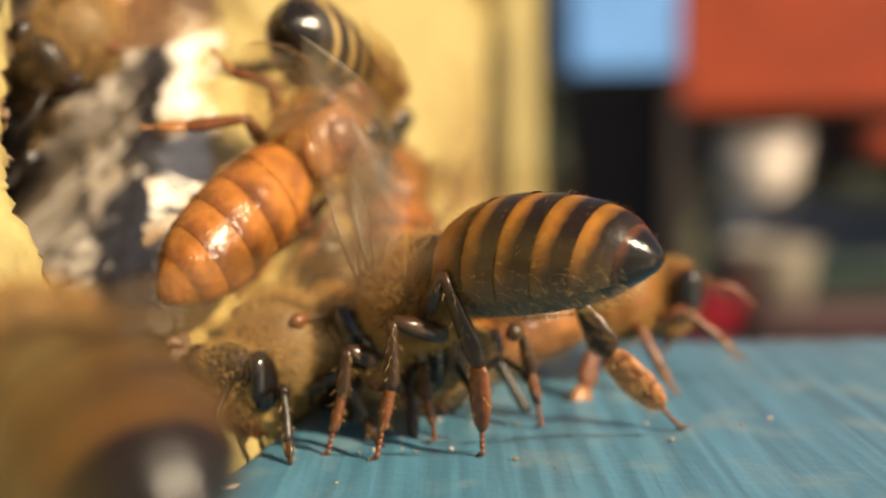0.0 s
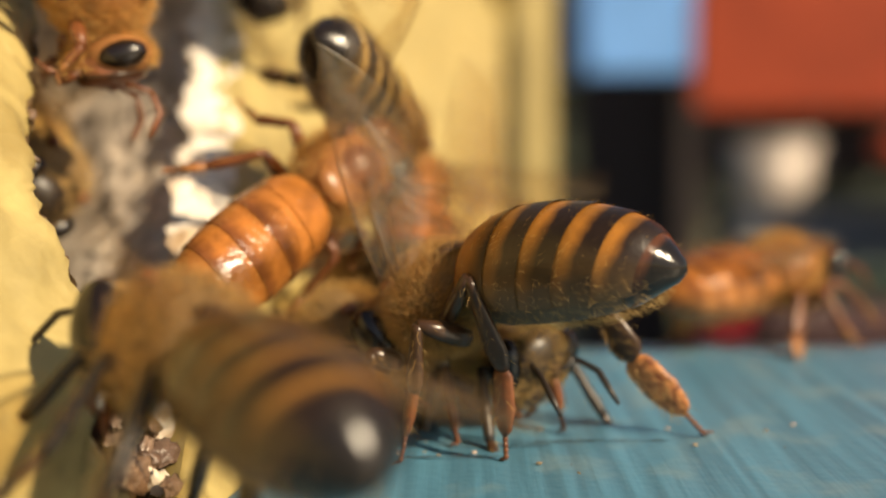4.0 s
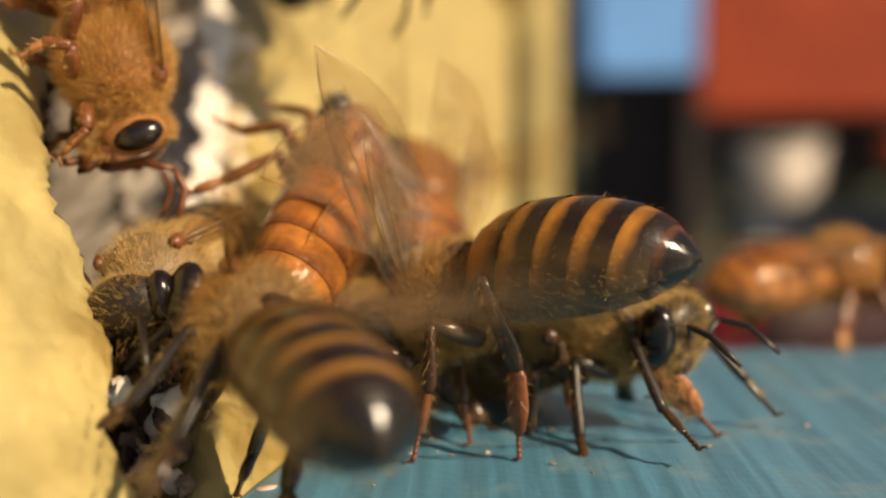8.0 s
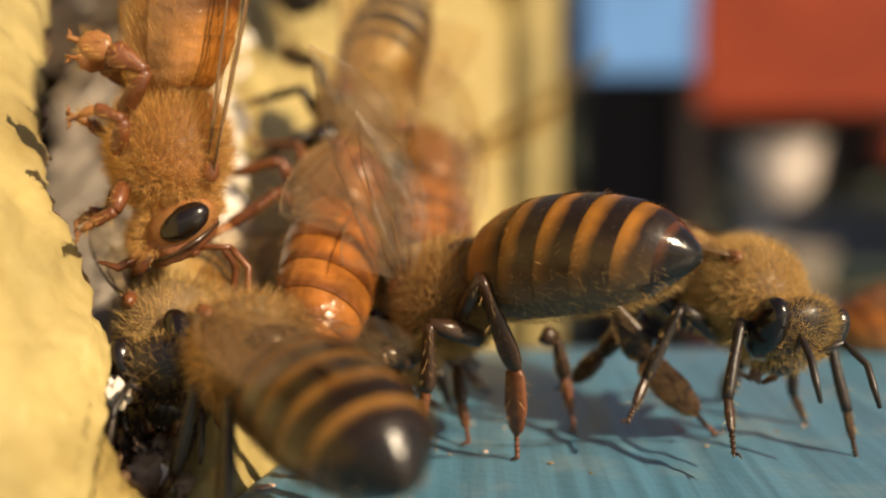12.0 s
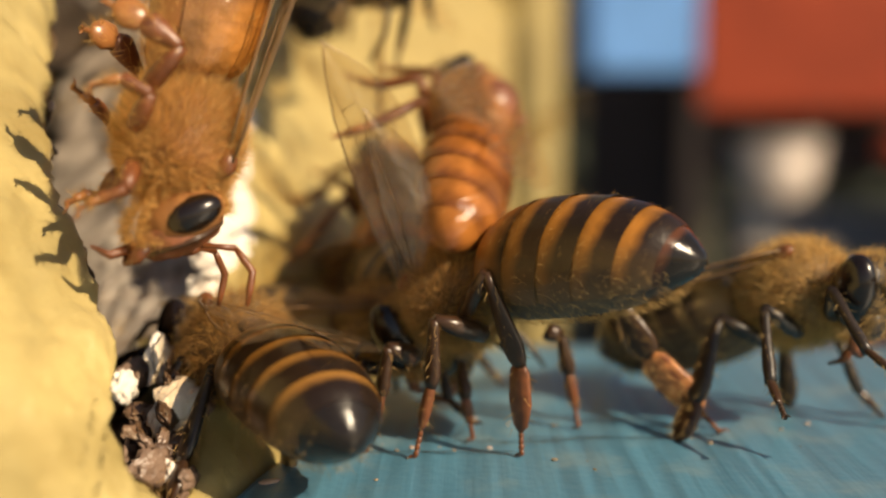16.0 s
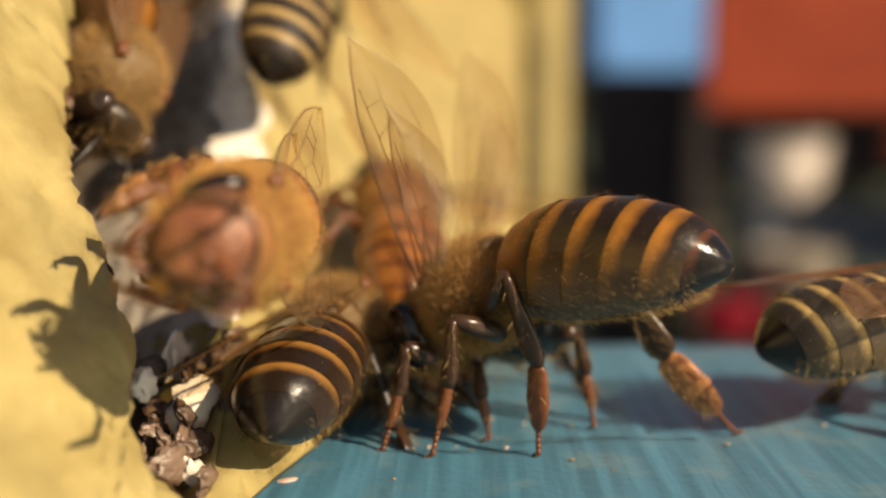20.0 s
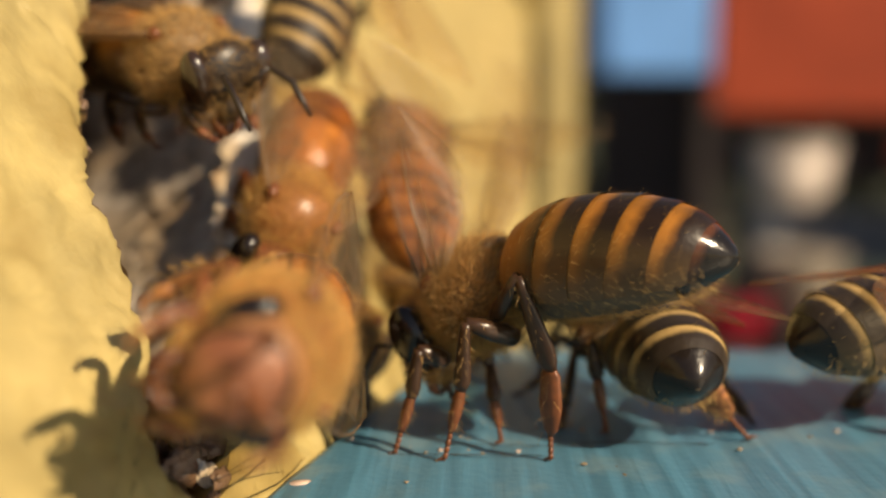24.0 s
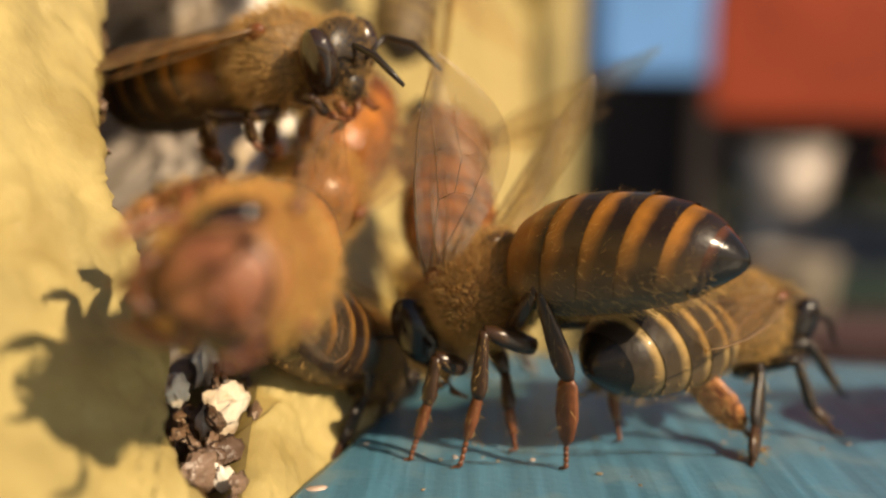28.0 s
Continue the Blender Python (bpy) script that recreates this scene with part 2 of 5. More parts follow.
BANDS = {
    "dark": band_material("dark_bands", (0.37, 0.146, 0.024), (0.019, 0.010, 0.006), (0.35, 0.61), belly=(0.15, 0.086, 0.039), mottle=0.35),
    "black": band_material("black_bands", (0.26, 0.120, 0.030), (0.016, 0.009, 0.006), (0.28, 0.50), 0.3, (0.05, 0.028, 0.017)),
    "amber": band_material("amber_bands", (0.44, 0.155, 0.034), (0.23, 0.075, 0.022), (0.58, 0.95), 0.2, (0.40, 0.17, 0.06), 0.00012, 0.55),
    "golden": band_material("golden_bands", (0.56, 0.22, 0.05), (0.17, 0.06, 0.02), (0.50, 0.80), 0.2, (0.34, 0.17, 0.07), 0.00010, 0.4),
    "grey": band_material("grey_bands", (0.44, 0.29, 0.115), (0.026, 0.017, 0.011), (0.34, 0.52), 0.5, (0.12, 0.080, 0.042)),
}
TIP_BLACK = band_material("black_tip_plate", (0.09, 0.035, 0.016), (0.013, 0.009, 0.007), (0.02, 0.16), 0.24, (0.02, 0.014, 0.01))
TIP_BAND = band_material("tip_plate", (0.085, 0.030, 0.013), (0.011, 0.008, 0.006), (0.28, 0.42), 0.17, (0.02, 0.014, 0.01))
HAIRS = {
    "dark": hair_material("tan_hair", (0.68, 0.43, 0.18)),
    "amber": hair_material("golden_hair", (0.72, 0.44, 0.16)),
    "golden": hair_material("long_golden_hair", (0.78, 0.48, 0.18)),
    "grey": hair_material("pale_hair", (0.74, 0.49, 0.20)),
}
WING = wing_material("wing_membrane", 0.10, (0.46, 0.34, 0.22))
AMBER_WING = wing_material("amber_wing_membrane", 0.52, (0.20, 0.105, 0.05))
# fanning wings: whitish base imitates sun and sky glancing off the membrane
SHEEN_WING = wing_material("sheen_wing_membrane", 0.20, (0.80, 0.72, 0.64))
VEIN = material("wing_vein", (0.26, 0.15, 0.075), 0.4, fine=3000, coarse=600)


# ---- mesh helpers: measures in millimetres ----
def part(name, verts, faces, mat, parent=None, label="", at=None, smooth=True, band=None, low=None):
    me = bpy.data.meshes.new(name)
    me.from_pydata([tuple(float(c) * MM for c in v) for v in verts], [], faces)
    if smooth:
        me.polygons.foreach_set("use_smooth", [True] * len(me.polygons))
    me.materials.append(mat)
    if band is not None:
        a = me.attributes.new("band", "FLOAT", "POINT")
        a.data.foreach_set("value", [float(x) for x in band])
    if low is not None:
        a = me.attributes.new("side", "FLOAT", "POINT")
        a.data.foreach_set("value", [float(x) for x in low])
    me.update()
    ob = new(name, me)
    if parent is not None:
        ob.parent = parent
    if at is not None:
        ob.matrix_basis = at
    if label:
        tagged(ob, label)
    return ob


def tube(points, radii, sides=12, flat=1.0, up=(0, 0, 1), cap=True, arc=None):
    """A lofted limb along points. flat scales the second radius; radii may be pairs. arc: open shell between two angles."""
    pts = [Vector(p) for p in points]
    verts, faces = [], []
    k = len(pts)
    for i, p in enumerate(pts):
        tan = (pts[min(i + 1, k - 1)] - pts[max(i - 1, 0)]).normalized()
        side = Vector(up).cross(tan)
        if side.length < 1e-4:
            side = Vector((0, 1, 0)).cross(tan)
        side.normalize()
        top = tan.cross(side)
        r = radii[i]
        a, b = r if isinstance(r, tuple) else (r, r * flat)
        for j in range(sides):
            w = 2 * math.pi * j / sides if arc is None else arc[0] + (arc[1] - arc[0]) * j / (sides - 1)
            verts.append(p + side * (a * math.cos(w)) + top * (b * math.sin(w)))
    loop = sides if arc is None else sides - 1
    for i in range(k - 1):
        for j in range(loop):
            q = (j + 1) % sides
            faces.append((i * sides + j, i * sides + q, (i + 1) * sides + q, (i + 1) * sides + j))
    if cap and arc is None:
        faces.append(tuple(range(sides))[::-1])
        faces.append(tuple((k - 1) * sides + j for j in range(sides)))
    return verts, faces


def ball(centre, radii, turn=None, rings=14, sides=20, dent=None):
    """An egg-shaped body; dent(v) may reshape the unit direction's length."""
    verts, faces = [], []
    c, m = Vector(centre), (turn or Matrix.Identity(3))
    for i in range(rings + 1):
        a = math.pi * i / rings
        for j in range(sides):
            w = 2 * math.pi * j / sides
            d = Vector((math.cos(a), math.sin(a) * math.cos(w), math.sin(a) * math.sin(w)))
            s = dent(d) if dent else 1.0
            verts.append(c + m @ Vector((d.x * radii[0] * s, d.y * radii[1] * s, d.z * radii[2] * s)))
    for i in range(rings):
        for j in range(sides):
            q = (j + 1) % sides
            faces.append((i * sides + j, i * sides + q, (i + 1) * sides + q, (i + 1) * sides + j))
    return verts, faces


def merged(*lots):
    verts, faces = [], []
    for v, f in lots:
        o = len(verts)
        verts.extend(v)
        faces.extend(tuple(i + o for i in q) for q in f)
    return verts, faces


def bristles(places, normals, comb, length, width, rng, spread=0.45):
    """Tapered, slightly bent hairs that grow from the places, combed one way."""
    verts, faces = [], []
    for p, n in zip(places, normals):
        d = Vector(n) + Vector(comb) + Vector(rng.normal(0, spread, 3))
        d.normalize()
        s = d.cross(Vector(rng.normal(0, 1, 3)))
        if s.length < 1e-3:
            continue
        s.normalize()
        l = length * rng.uniform(0.55, 1.2)
        bend = Vector(comb) * l * 0.25 + Vector(rng.normal(0, 0.08, 3)) * l
        p = Vector(p)
        w = width * 0.5
        o = len(verts)
        midp, tip = p + d * l * 0.55 + bend * 0.3, p + d * l + bend
        verts += [p - s * w, p + s * w, midp + s * w * 0.8, midp - s * w * 0.8, tip]
        faces += [(o, o + 1, o + 2, o + 3), (o + 3, o + 2, o + 4)]
    return verts, faces


# ---- honey bees ----
def abdomen_radius(s):
    """Half width of the abdomen, s from 0 at the waist to 1 at the tip."""
    xs = (0.0, 0.05, 0.14, 0.27, 0.42, 0.58, 0.72, 0.81, 0.86, 0.93, 0.98, 1.0)
    rs = (0.85, 1.50, 1.84, 2.02, 2.06, 2.00, 1.80, 1.52, 1.26, 0.80, 0.40, 0.10)
    return float(np.interp(s, xs, rs))


def wing_outline(length, width, rear):
    xs = np.linspace(0, 1, 22)
    lead = width * (0.10 + 0.13 * np.sin(math.pi * xs) ** 0.8) * (1 - xs ** 9)
    trail = -width * (0.06 + 0.80 * np.sin(math.pi * np.clip(xs * rear, 0, 1)) ** 0.9) * (1 - xs ** 7)
    return xs * length, lead, trail


def build_wing(kind):
    length, width, rear = (8.9, 2.9, 0.78) if kind == "fore" else (6.2, 1.9, 0.80)
    xs, lead, trail = wing_outline(length, width, rear)
    rng = np.random.default_rng(5)
    rows = 7
    verts, faces = [], []
    for i, x in enumerate(xs):
        for j in range(rows):
            f = j / (rows - 1)
            y = lead[i] * (1 - f) + trail[i] * f
            verts.append((x, y, 0.09 * math.sin(f * 9 + x * 0.8) * min(1, x / 3)))
    for i in range(len(xs) - 1):
        for j in range(rows - 1):
            a = i * rows + j
            faces.append((a, a + 1, a + rows + 1, a + rows))
    veins = []
    def vein(stations, r0, r1):
        pts = []
        for x, f in stations:
            k = np.interp(x * length, xs, lead), np.interp(x * length, xs, trail)
            pts.append((x * length, k[0] * (1 - f) + k[1] * f, 0.02))
        veins.append(tube(pts, list(np.linspace(r0 * 0.45, r1 * 0.45, len(pts))), 5))
    vein([(0, 0.2), (0.2, 0.02), (0.45, 0.01), (0.7, 0.01), (0.88, 0.03), (0.97, 0.2)], 0.11, 0.035)
    vein([(0, 0.5), (0.2, 0.32), (0.38, 0.30), (0.6, 0.22), (0.8, 0.12)], 0.075, 0.03)
    if kind == "fore":
        vein([(0, 0.6), (0.2, 0.62), (0.4, 0.70), (0.62, 0.80)], 0.06, 0.025)
        vein([(0.38, 0.30), (0.42, 0.48), (0.40, 0.70)], 0.035, 0.03)
        vein([(0.42, 0.48), (0.58, 0.50), (0.72, 0.42), (0.84, 0.5)], 0.035, 0.02)
        vein([(0.58, 0.50), (0.60, 0.78)], 0.03, 0.025)
        vein([(0.60, 0.22), (0.66, 0.46)], 0.03, 0.025)
        vein([(0.72, 0.14), (0.74, 0.43)], 0.03, 0.02)
        vein([(0.60, 0.78), (0.74, 0.75)], 0.025, 0.02)
    else:
        vein([(0, 0.7), (0.3, 0.68), (0.55, 0.8)], 0.05, 0.02)
        vein([(0.38, 0.30), (0.46, 0.72)], 0.03, 0.02)
    return (verts, faces), merged(*veins)


WING_SHAPES = {k: build_wing(k) for k in ("fore", "hind")}


def wing_turn(out, front):
    """The turn that lays a wing along out, with its leading edge towards front."""
    x = Vector(out).normalized()
    y = (Vector(front) - x * Vector(front).dot(x)).normalized()
    return Matrix((x, y, x.cross(y))).transposed().to_4x4()


def add_wing(bee, kind, side, spread, skin=None):
    ob = part(kind + "wing", *WING_SHAPES[kind][0], skin or WING, bee, "clear brownish membrane with fine veins")
    part("venation", *WING_SHAPES[kind][1], VEIN, ob)
    root = (0.75, 1.35 * side, 1.25) if kind == "fore" else (0.15, 1.40 * side, 1.10)
    out, front = spread
    ob.matrix_basis = Matrix.Translation(Vector(root) * MM) @ wing_turn((out[0], out[1] * side, out[2]), (front[0], front[1] * side, front[2]))
    return ob


REST = ((-0.93, 0.26, 0.10), (0.25, 0.95, -0.2))
REST_HIND = ((-0.93, 0.22, 0.04), (0.25, 0.95, -0.25))
SPREAD = ((-0.62, 0.72, 0.18), (0.7, 0.6, 0.0))
SPREAD_HIND = ((-0.74, 0.60, 0.10), (0.6, 0.7, 0.0))


def standing_legs(h):
    """Joints hip, knee, ankle, foot of the left legs of a bee whose thorax is h above its footing."""
    return {
        "fore": [(1.25, 0.75, -1.45), (2.3, 2.0, -0.9), (3.0, 2.6, -0.55 * h - 0.6), (3.7, 3.0, -h)],
        "mid": [(0.1, 0.95, -1.65), (-0.1, 2.7, -0.8), (-0.1, 3.5, -0.6 * h - 0.5), (0.2, 4.4, -h)],
        "hind": [(-1.1, 0.95, -1.55), (-2.0, 2.5, -0.5), (-3.3, 3.2, -0.55 * h - 0.5), (-4.6, 3.9, -h)],
    }


def clinging_legs():
    """The same for a bee that hugs an edge: feet drawn together under it."""
    return {
        "fore": [(1.25, 0.75, -1.45), (2.0, 1.5, -1.7), (2.3, 1.2, -2.3), (2.7, 1.0, -2.8)],
        "mid": [(0.1, 0.95, -1.65), (-0.5, 2.0, -1.6), (-0.8, 1.7, -2.4), (-0.9, 1.4, -3.2)],
        "hind": [(-1.1, 0.95, -1.55), (-2.4, 2.1, -1.0), (-2.9, 1.8, -2.1), (-3.2, 1.4, -3.3)],
    }


def add_leg(bee, which, joints, style, rng, big=False, black=False):
    thin = joints[-1] == "slim"
    hip, knee, ankle, foot = [Vector(j) for j in joints[:4]]
    dark, low = (CHITIN_RED, CHITIN_AMBER) if style in ("amber", "golden") else (CHITIN, CHITIN_RED if which != "fore" or style == "dark" else CHITIN_BROWN)
    upper = dark if style != "dark" else CHITIN_BROWN
    low = CHITIN_BROWN if style == "grey" or black else low
    upper = CHITIN if black else upper
    k_w = (0.86 if thin else 1.32) if big else 0.92
    bow = (knee - hip).cross(Vector((0, 0, 1)))
    f = tube([hip, hip.lerp(knee, 0.25), hip.lerp(knee, 0.6), knee], [0.28 * min(1.1, max(k_w, 0.85)), 0.34 * min(1.1, max(k_w, 0.85)), 0.31 * min(1.1, max(k_w, 0.85)), 0.19], 10)
    leg = part(which + "_leg", *f, upper, bee)
    wide = {"fore": 0.23, "mid": 0.26, "hind": 0.50}[which] * k_w
    out = (ankle - knee).cross(Vector((0, 1, 0)))
    t = tube([knee, knee.lerp(ankle, 0.12), knee.lerp(ankle, 0.5), knee.lerp(ankle, 0.80), knee.lerp(ankle, 0.93), knee.lerp(ankle, 1.04)], [(0.17, 0.15), (0.20, 0.18), (wide * 0.78, 0.21), (wide, 0.22), (wide * 0.85, 0.21), (0.20, 0.16)], 12, up=(0, 1, 0))
    part("tibia", *t, upper, leg)
    toe = ankle.lerp(foot, 0.74 if which == "hind" else 0.62)
    bw = {"fore": 0.15, "mid": 0.17, "hind": 0.52}[which] * k_w
    b = tube([ankle.lerp(toe, -0.05), ankle.lerp(toe, 0.10), ankle.lerp(toe, 0.55), ankle.lerp(toe, 0.9), toe], [(0.13, 0.12), (bw * 0.88, 0.18), (bw * 1.05, 0.2), (bw * 0.66, 0.16), (0.1, 0.1)], 10, up=(0, 1, 0))
    part("basitarsus", *b, CHITIN_COMB if big and which == "hind" and not thin else low, leg)
    beads = []
    for k in range(4):
        a, c = toe.lerp(foot, k / 4), toe.lerp(foot, (k + 0.96) / 4)
        beads.append(tube([a, a.lerp(c, 0.5), a.lerp(c, 0.85), c], [0.07, 0.09, 0.105, 0.07], 7))
    fw = (foot - ankle)
    fw.z = 0
    fw = fw.normalized() if fw.length > 0.05 else Vector((1, 0, 0))
    sd = Vector((-fw.y, fw.x, 0))
    for q in (1, -1):
        beads.append(tube([foot, foot + fw * 0.16 + sd * q * 0.08 + Vector((0, 0, 0.05)), foot + fw * 0.30 + sd * q * 0.14 - Vector((0, 0, 0.04))], [0.07, 0.05, 0.015], 5))
    part("tarsus", *merged(*beads), low, leg)
    places, normals = [], []
    for a, c, r, k in ((knee, ankle, wide * 0.9, (40 if thin else 170 if big else 70) if which == "hind" else 40), (ankle, toe, bw * 0.95, (40 if thin else 260 if big else 90) if which == "hind" else 40), (hip, knee, 0.3, 35)):
        for _ in range(k):
            d = Vector(rng.normal(0, 1, 3)).normalized()
            d = (d - (c - a).normalized() * d.dot((c - a).normalized())).normalized()
            places.append(a.lerp(c, rng.uniform(0.05, 0.95)) + d * r * 0.7)
            normals.append(d)
    hr = bristles(places, normals, (foot - knee).normalized() * 0.8, 0.36, 0.017, rng)
    tagged(part("leg_bristles", *hr, HAIRS[style], leg), kind="stuff")
    return leg


def make_bee(name, label, style="dark", h=4.0, legs=None, bend=-8.0, droop=0.0, wings=(REST, REST_HIND), furry=1.0, seed=1, bald=False, slim=1.0, eye=None, antenna=0, fat=1.0, nod=0.0, plates=None, membrane=None, deep=1.0, cling=False, splay=1.0):
    """A worker bee: x ahead, y left, z up, its thorax at the origin. bend: degrees by which the abdomen is raised at the waist."""
    rng = np.random.default_rng(seed)
    bee = new(name)
    tagged(bee, label, "bee", "bees at the hive entrance")
    bands, hairs = BANDS[plates or style], HAIRS[style]
    tip_skin = TIP_BAND if deep > 1 else TIP_BLACK
    skin = CHITIN if style != "amber" else CHITIN_BROWN
    # thorax with its plates
    th = ball((0, 0, 0), (2.0, 1.72, 1.72), dent=lambda d: 1 + 0.05 * math.sin(d.x * 5) + 0.04 * d.z)
    thorax = part("thorax", *th, {"amber": CHITIN_AMBER, "golden": TAN_SKIN}.get(style, FURRED), bee)
    sc = ball((-1.45, 0, 1.05), (0.62, 0.95, 0.42), rings=8, sides=14)
    part("scutellum", *sc, CHITIN_BROWN if style in ("dark", "grey") else CHITIN_AMBER, thorax)
    plate = ball((0.1, 0, 0.52), (1.42, 1.28, 1.42), rings=10, sides=18)
    if bald:
        part("scutum", *plate, SCUTUM, thorax, "bald shiny brown back plate")
    for q in (1, -1):
        part("tegula", *ball((0.62, 1.42 * q, 1.18), (0.42, 0.26, 0.30), rings=6, sides=10), CHITIN_RED, thorax)
    count = int(7600 * furry)
    dirs = rng.normal(0, 1, (count, 3))
    dirs /= np.linalg.norm(dirs, axis=1)[:, None]
    if bald:
        dirs = dirs[~((dirs[:, 2] > 0.4) & (np.hypot(dirs[:, 0], dirs[:, 1]) < 0.74))]
    spots = dirs * np.array((2.0, 1.72, 1.72))
    fur = bristles(spots, dirs, (-0.45, 0, 0.05), 0.66, 0.0145, rng, 0.42)
    tagged(part("thorax_fur", *fur, hairs, thorax), kind="stuff")
    # head, hung forward and facing down
    face = Euler((0, radians(24 + nod), 0)).to_matrix()
    neck = Vector((1.55, 0, -0.35))
    hc = neck + Euler((0, radians(nod), 0)).to_matrix() @ Vector((1.0, 0, -0.40))
    head = part("head", *ball(hc, (0.98, 1.70, 1.64), face, dent=lambda d: 1 - 0.26 * max(0, -d.z) - 0.05 * abs(d.y)), {"amber": CHITIN_RED, "golden": TAN_SKIN}.get(style, skin), bee)
    for q in (1, -1):
        tilt = face @ Euler((radians(-14 * q), 0, radians(10 * q))).to_matrix()
        size = (0.52, 0.44, 0.90) if style == "golden" else (0.80, 0.60, 1.30)
        part("eye", *ball(hc + face @ Vector((0.02, (1.30 if style == "golden" else 1.17) * q, 0.16)), size, tilt, 12, 18), eye or EYE, head, "glossy black compound eye")
        a0 = hc + face @ Vector((0.92, 0.26 * q, 0.05))
        lift = (0.0, 0.5, -0.6)[antenna]
        a1 = a0 + Vector((0.75, 0.72 * q, 0.65 + lift * 0.4))
        a2 = a1 + Vector((0.85, 0.30 * q, -0.55 + lift))
        a3 = a2 + Vector((0.75, 0.05 * q, -1.25 + lift))
        an = merged(tube([a0, a0.lerp(a1, 0.5), a1], [0.11, 0.09, 0.11], 8), tube([a1, a1.lerp(a2, 0.3), a2, a2.lerp(a3, 0.5), a3], [0.09, 0.12, 0.125, 0.12, 0.07], 8))
        part("antenna", *an, CHITIN if style in ("dark", "grey") else CHITIN_RED, head)
        part("mandible", *tube([hc + face @ Vector((0.35, 0.55 * q, -1.25)), hc + face @ Vector((0.55, 0.42 * q, -1.75)), hc + face @ Vector((0.62, 0.08 * q, -2.0))], [(0.24, 0.17), (0.22, 0.15), (0.1, 0.08)], 8), CHITIN_RED, head)
    if style == "golden":
        part("face", *ball(hc + face @ Vector((0.34, 0, -0.05)), (0.82, 1.22, 1.34), face, 26, 40, dent=lambda d: 1 + 0.11 * noise.noise(d * 2.1 + Vector((3, 1, 0))) + 0.05 * noise.noise(d * 5.5)), SCUTUM, head, "bare pinkish-brown face")
        ring = [hc + face @ Vector((0.74 - 0.10 * math.sin(a) ** 2, 1.12 * math.cos(a), 1.24 * math.sin(a) - 0.05)) for a in (math.tau * k / 28 for k in range(29))]
        part("face_rim", *tube(ring, [(0.10 + 0.04 * noise.noise(p * 1.7)) for p in ring], 8), CHITIN_BROWN, head, "dark brown rim round the bare face")
        for q in (1, -1):
            part("antenna_socket", *ball(hc + face @ Vector((1.08, 0.30 * q, -0.02)), (0.16, 0.22, 0.24), face, 6, 10), CHITIN_RED, head)
    part("clypeus", *ball(hc + face @ Vector((0.62, 0, -0.75)), (0.42, 0.62, 0.62), face, 8, 14), CHITIN_RED if style in ("amber", "golden") else CHITIN, head)
    part("tongue", *tube([hc + face @ Vector((0.3, 0, -1.5)), hc + face @ Vector((0.2, 0, -2.3)), hc + face @ Vector((-0.3, 0, -2.7))], [0.2, 0.14, 0.05], 7), CHITIN_RED, head)
    hd = rng.normal(0, 1, (int((3400 if style == 'golden' else 3600) * furry), 3))
    hd /= np.linalg.norm(hd, axis=1)[:, None]
    hd = hd[(np.abs(hd[:, 1]) < 0.66)]
    if style == "golden":
        hd = hd[(hd[:, 0] < 0.45)]
    hs = [hc + face @ Vector((d[0] * 0.95, d[1] * 1.62, d[2] * 1.55)) for d in hd]
    tagged(part("head_fur", *bristles(hs, [face @ Vector(d) for d in hd], (0, 0, 0.1), 0.42, 0.013, rng), hairs, head), kind="stuff")
    # abdomen: an inner body, six overlapping back plates, hair bands
    length = 7.3 * slim
    waist = Matrix.Translation((-1.75, 0, 0.05)) @ Euler((0, radians(-bend), 0)).to_matrix().to_4x4()

    def depth(s):
        """Height of the abdomen against its width: a deep one narrows to the rear."""
        return deep * (1 - (0.26 * max(0.0, s - 0.3) if deep > 1 else 0))

    def axis(s):
        return waist @ Vector((-s * length, 0, -droop * s * s))

    back_way = (axis(1.0) - axis(0.0)).normalized()
    high = waist.to_3x3() @ Vector((0, 0, 1))

    def oblique(lot):
        """Lean the rings: their tops lie further back."""
        v, f = lot
        o = axis(0.0)
        return [p + back_way * (0.26 * ((p - o) - back_way * (p - o).dot(back_way)).dot(high)) for p in (Vector(q) for q in v)], f

    ns = 26
    core = tube([axis(i / ns) for i in range(ns + 1)], [(fat * abdomen_radius(i / ns) * 0.955, fat * depth(i / ns) * abdomen_radius(i / ns) * 0.875) for i in range(ns + 1)], 24, up=(0, 0, 1))
    abdomen = part("abdomen", *oblique(core), BELLY if style in ("dark", "grey") else CHITIN_AMBER, bee)
    cuts = (0.03, 0.20, 0.37, 0.53, 0.69, 0.83, 1.0)
    for k in range(6):
        s0, s1 = cuts[k], min(cuts[k + 1] + (0.035 if k < 5 else 0), 1.0)
        m = 9
        ss = [s0 + (s1 - s0) * i / (m - 1) for i in range(m)]
        rad = [(fat * abdomen_radius(s) * (0.985 + 0.030 * (i / (m - 1))), fat * depth(s) * abdomen_radius(s) * (0.905 + 0.035 * (i / (m - 1)))) for i, s in enumerate(ss)]
        if k == 5:
            rad = [(fat * abdomen_radius(s) * 1.0, fat * depth(s) * abdomen_radius(s) * 0.92) for s in ss]
        v, f = tube([axis(s) for s in ss], rad, 30, up=(0, 0, 1), arc=(radians(-38), radians(218)) if k < 5 else None)
        v, f = oblique((v, f))
        g = [i / (m - 1) for i in range(m) for _ in range(30)]
        arcs = [radians(-38 + 256 * j / 29) if k < 5 else 2 * math.pi * j / 30 for j in range(30)]
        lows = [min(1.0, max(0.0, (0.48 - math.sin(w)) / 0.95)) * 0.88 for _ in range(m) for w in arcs]
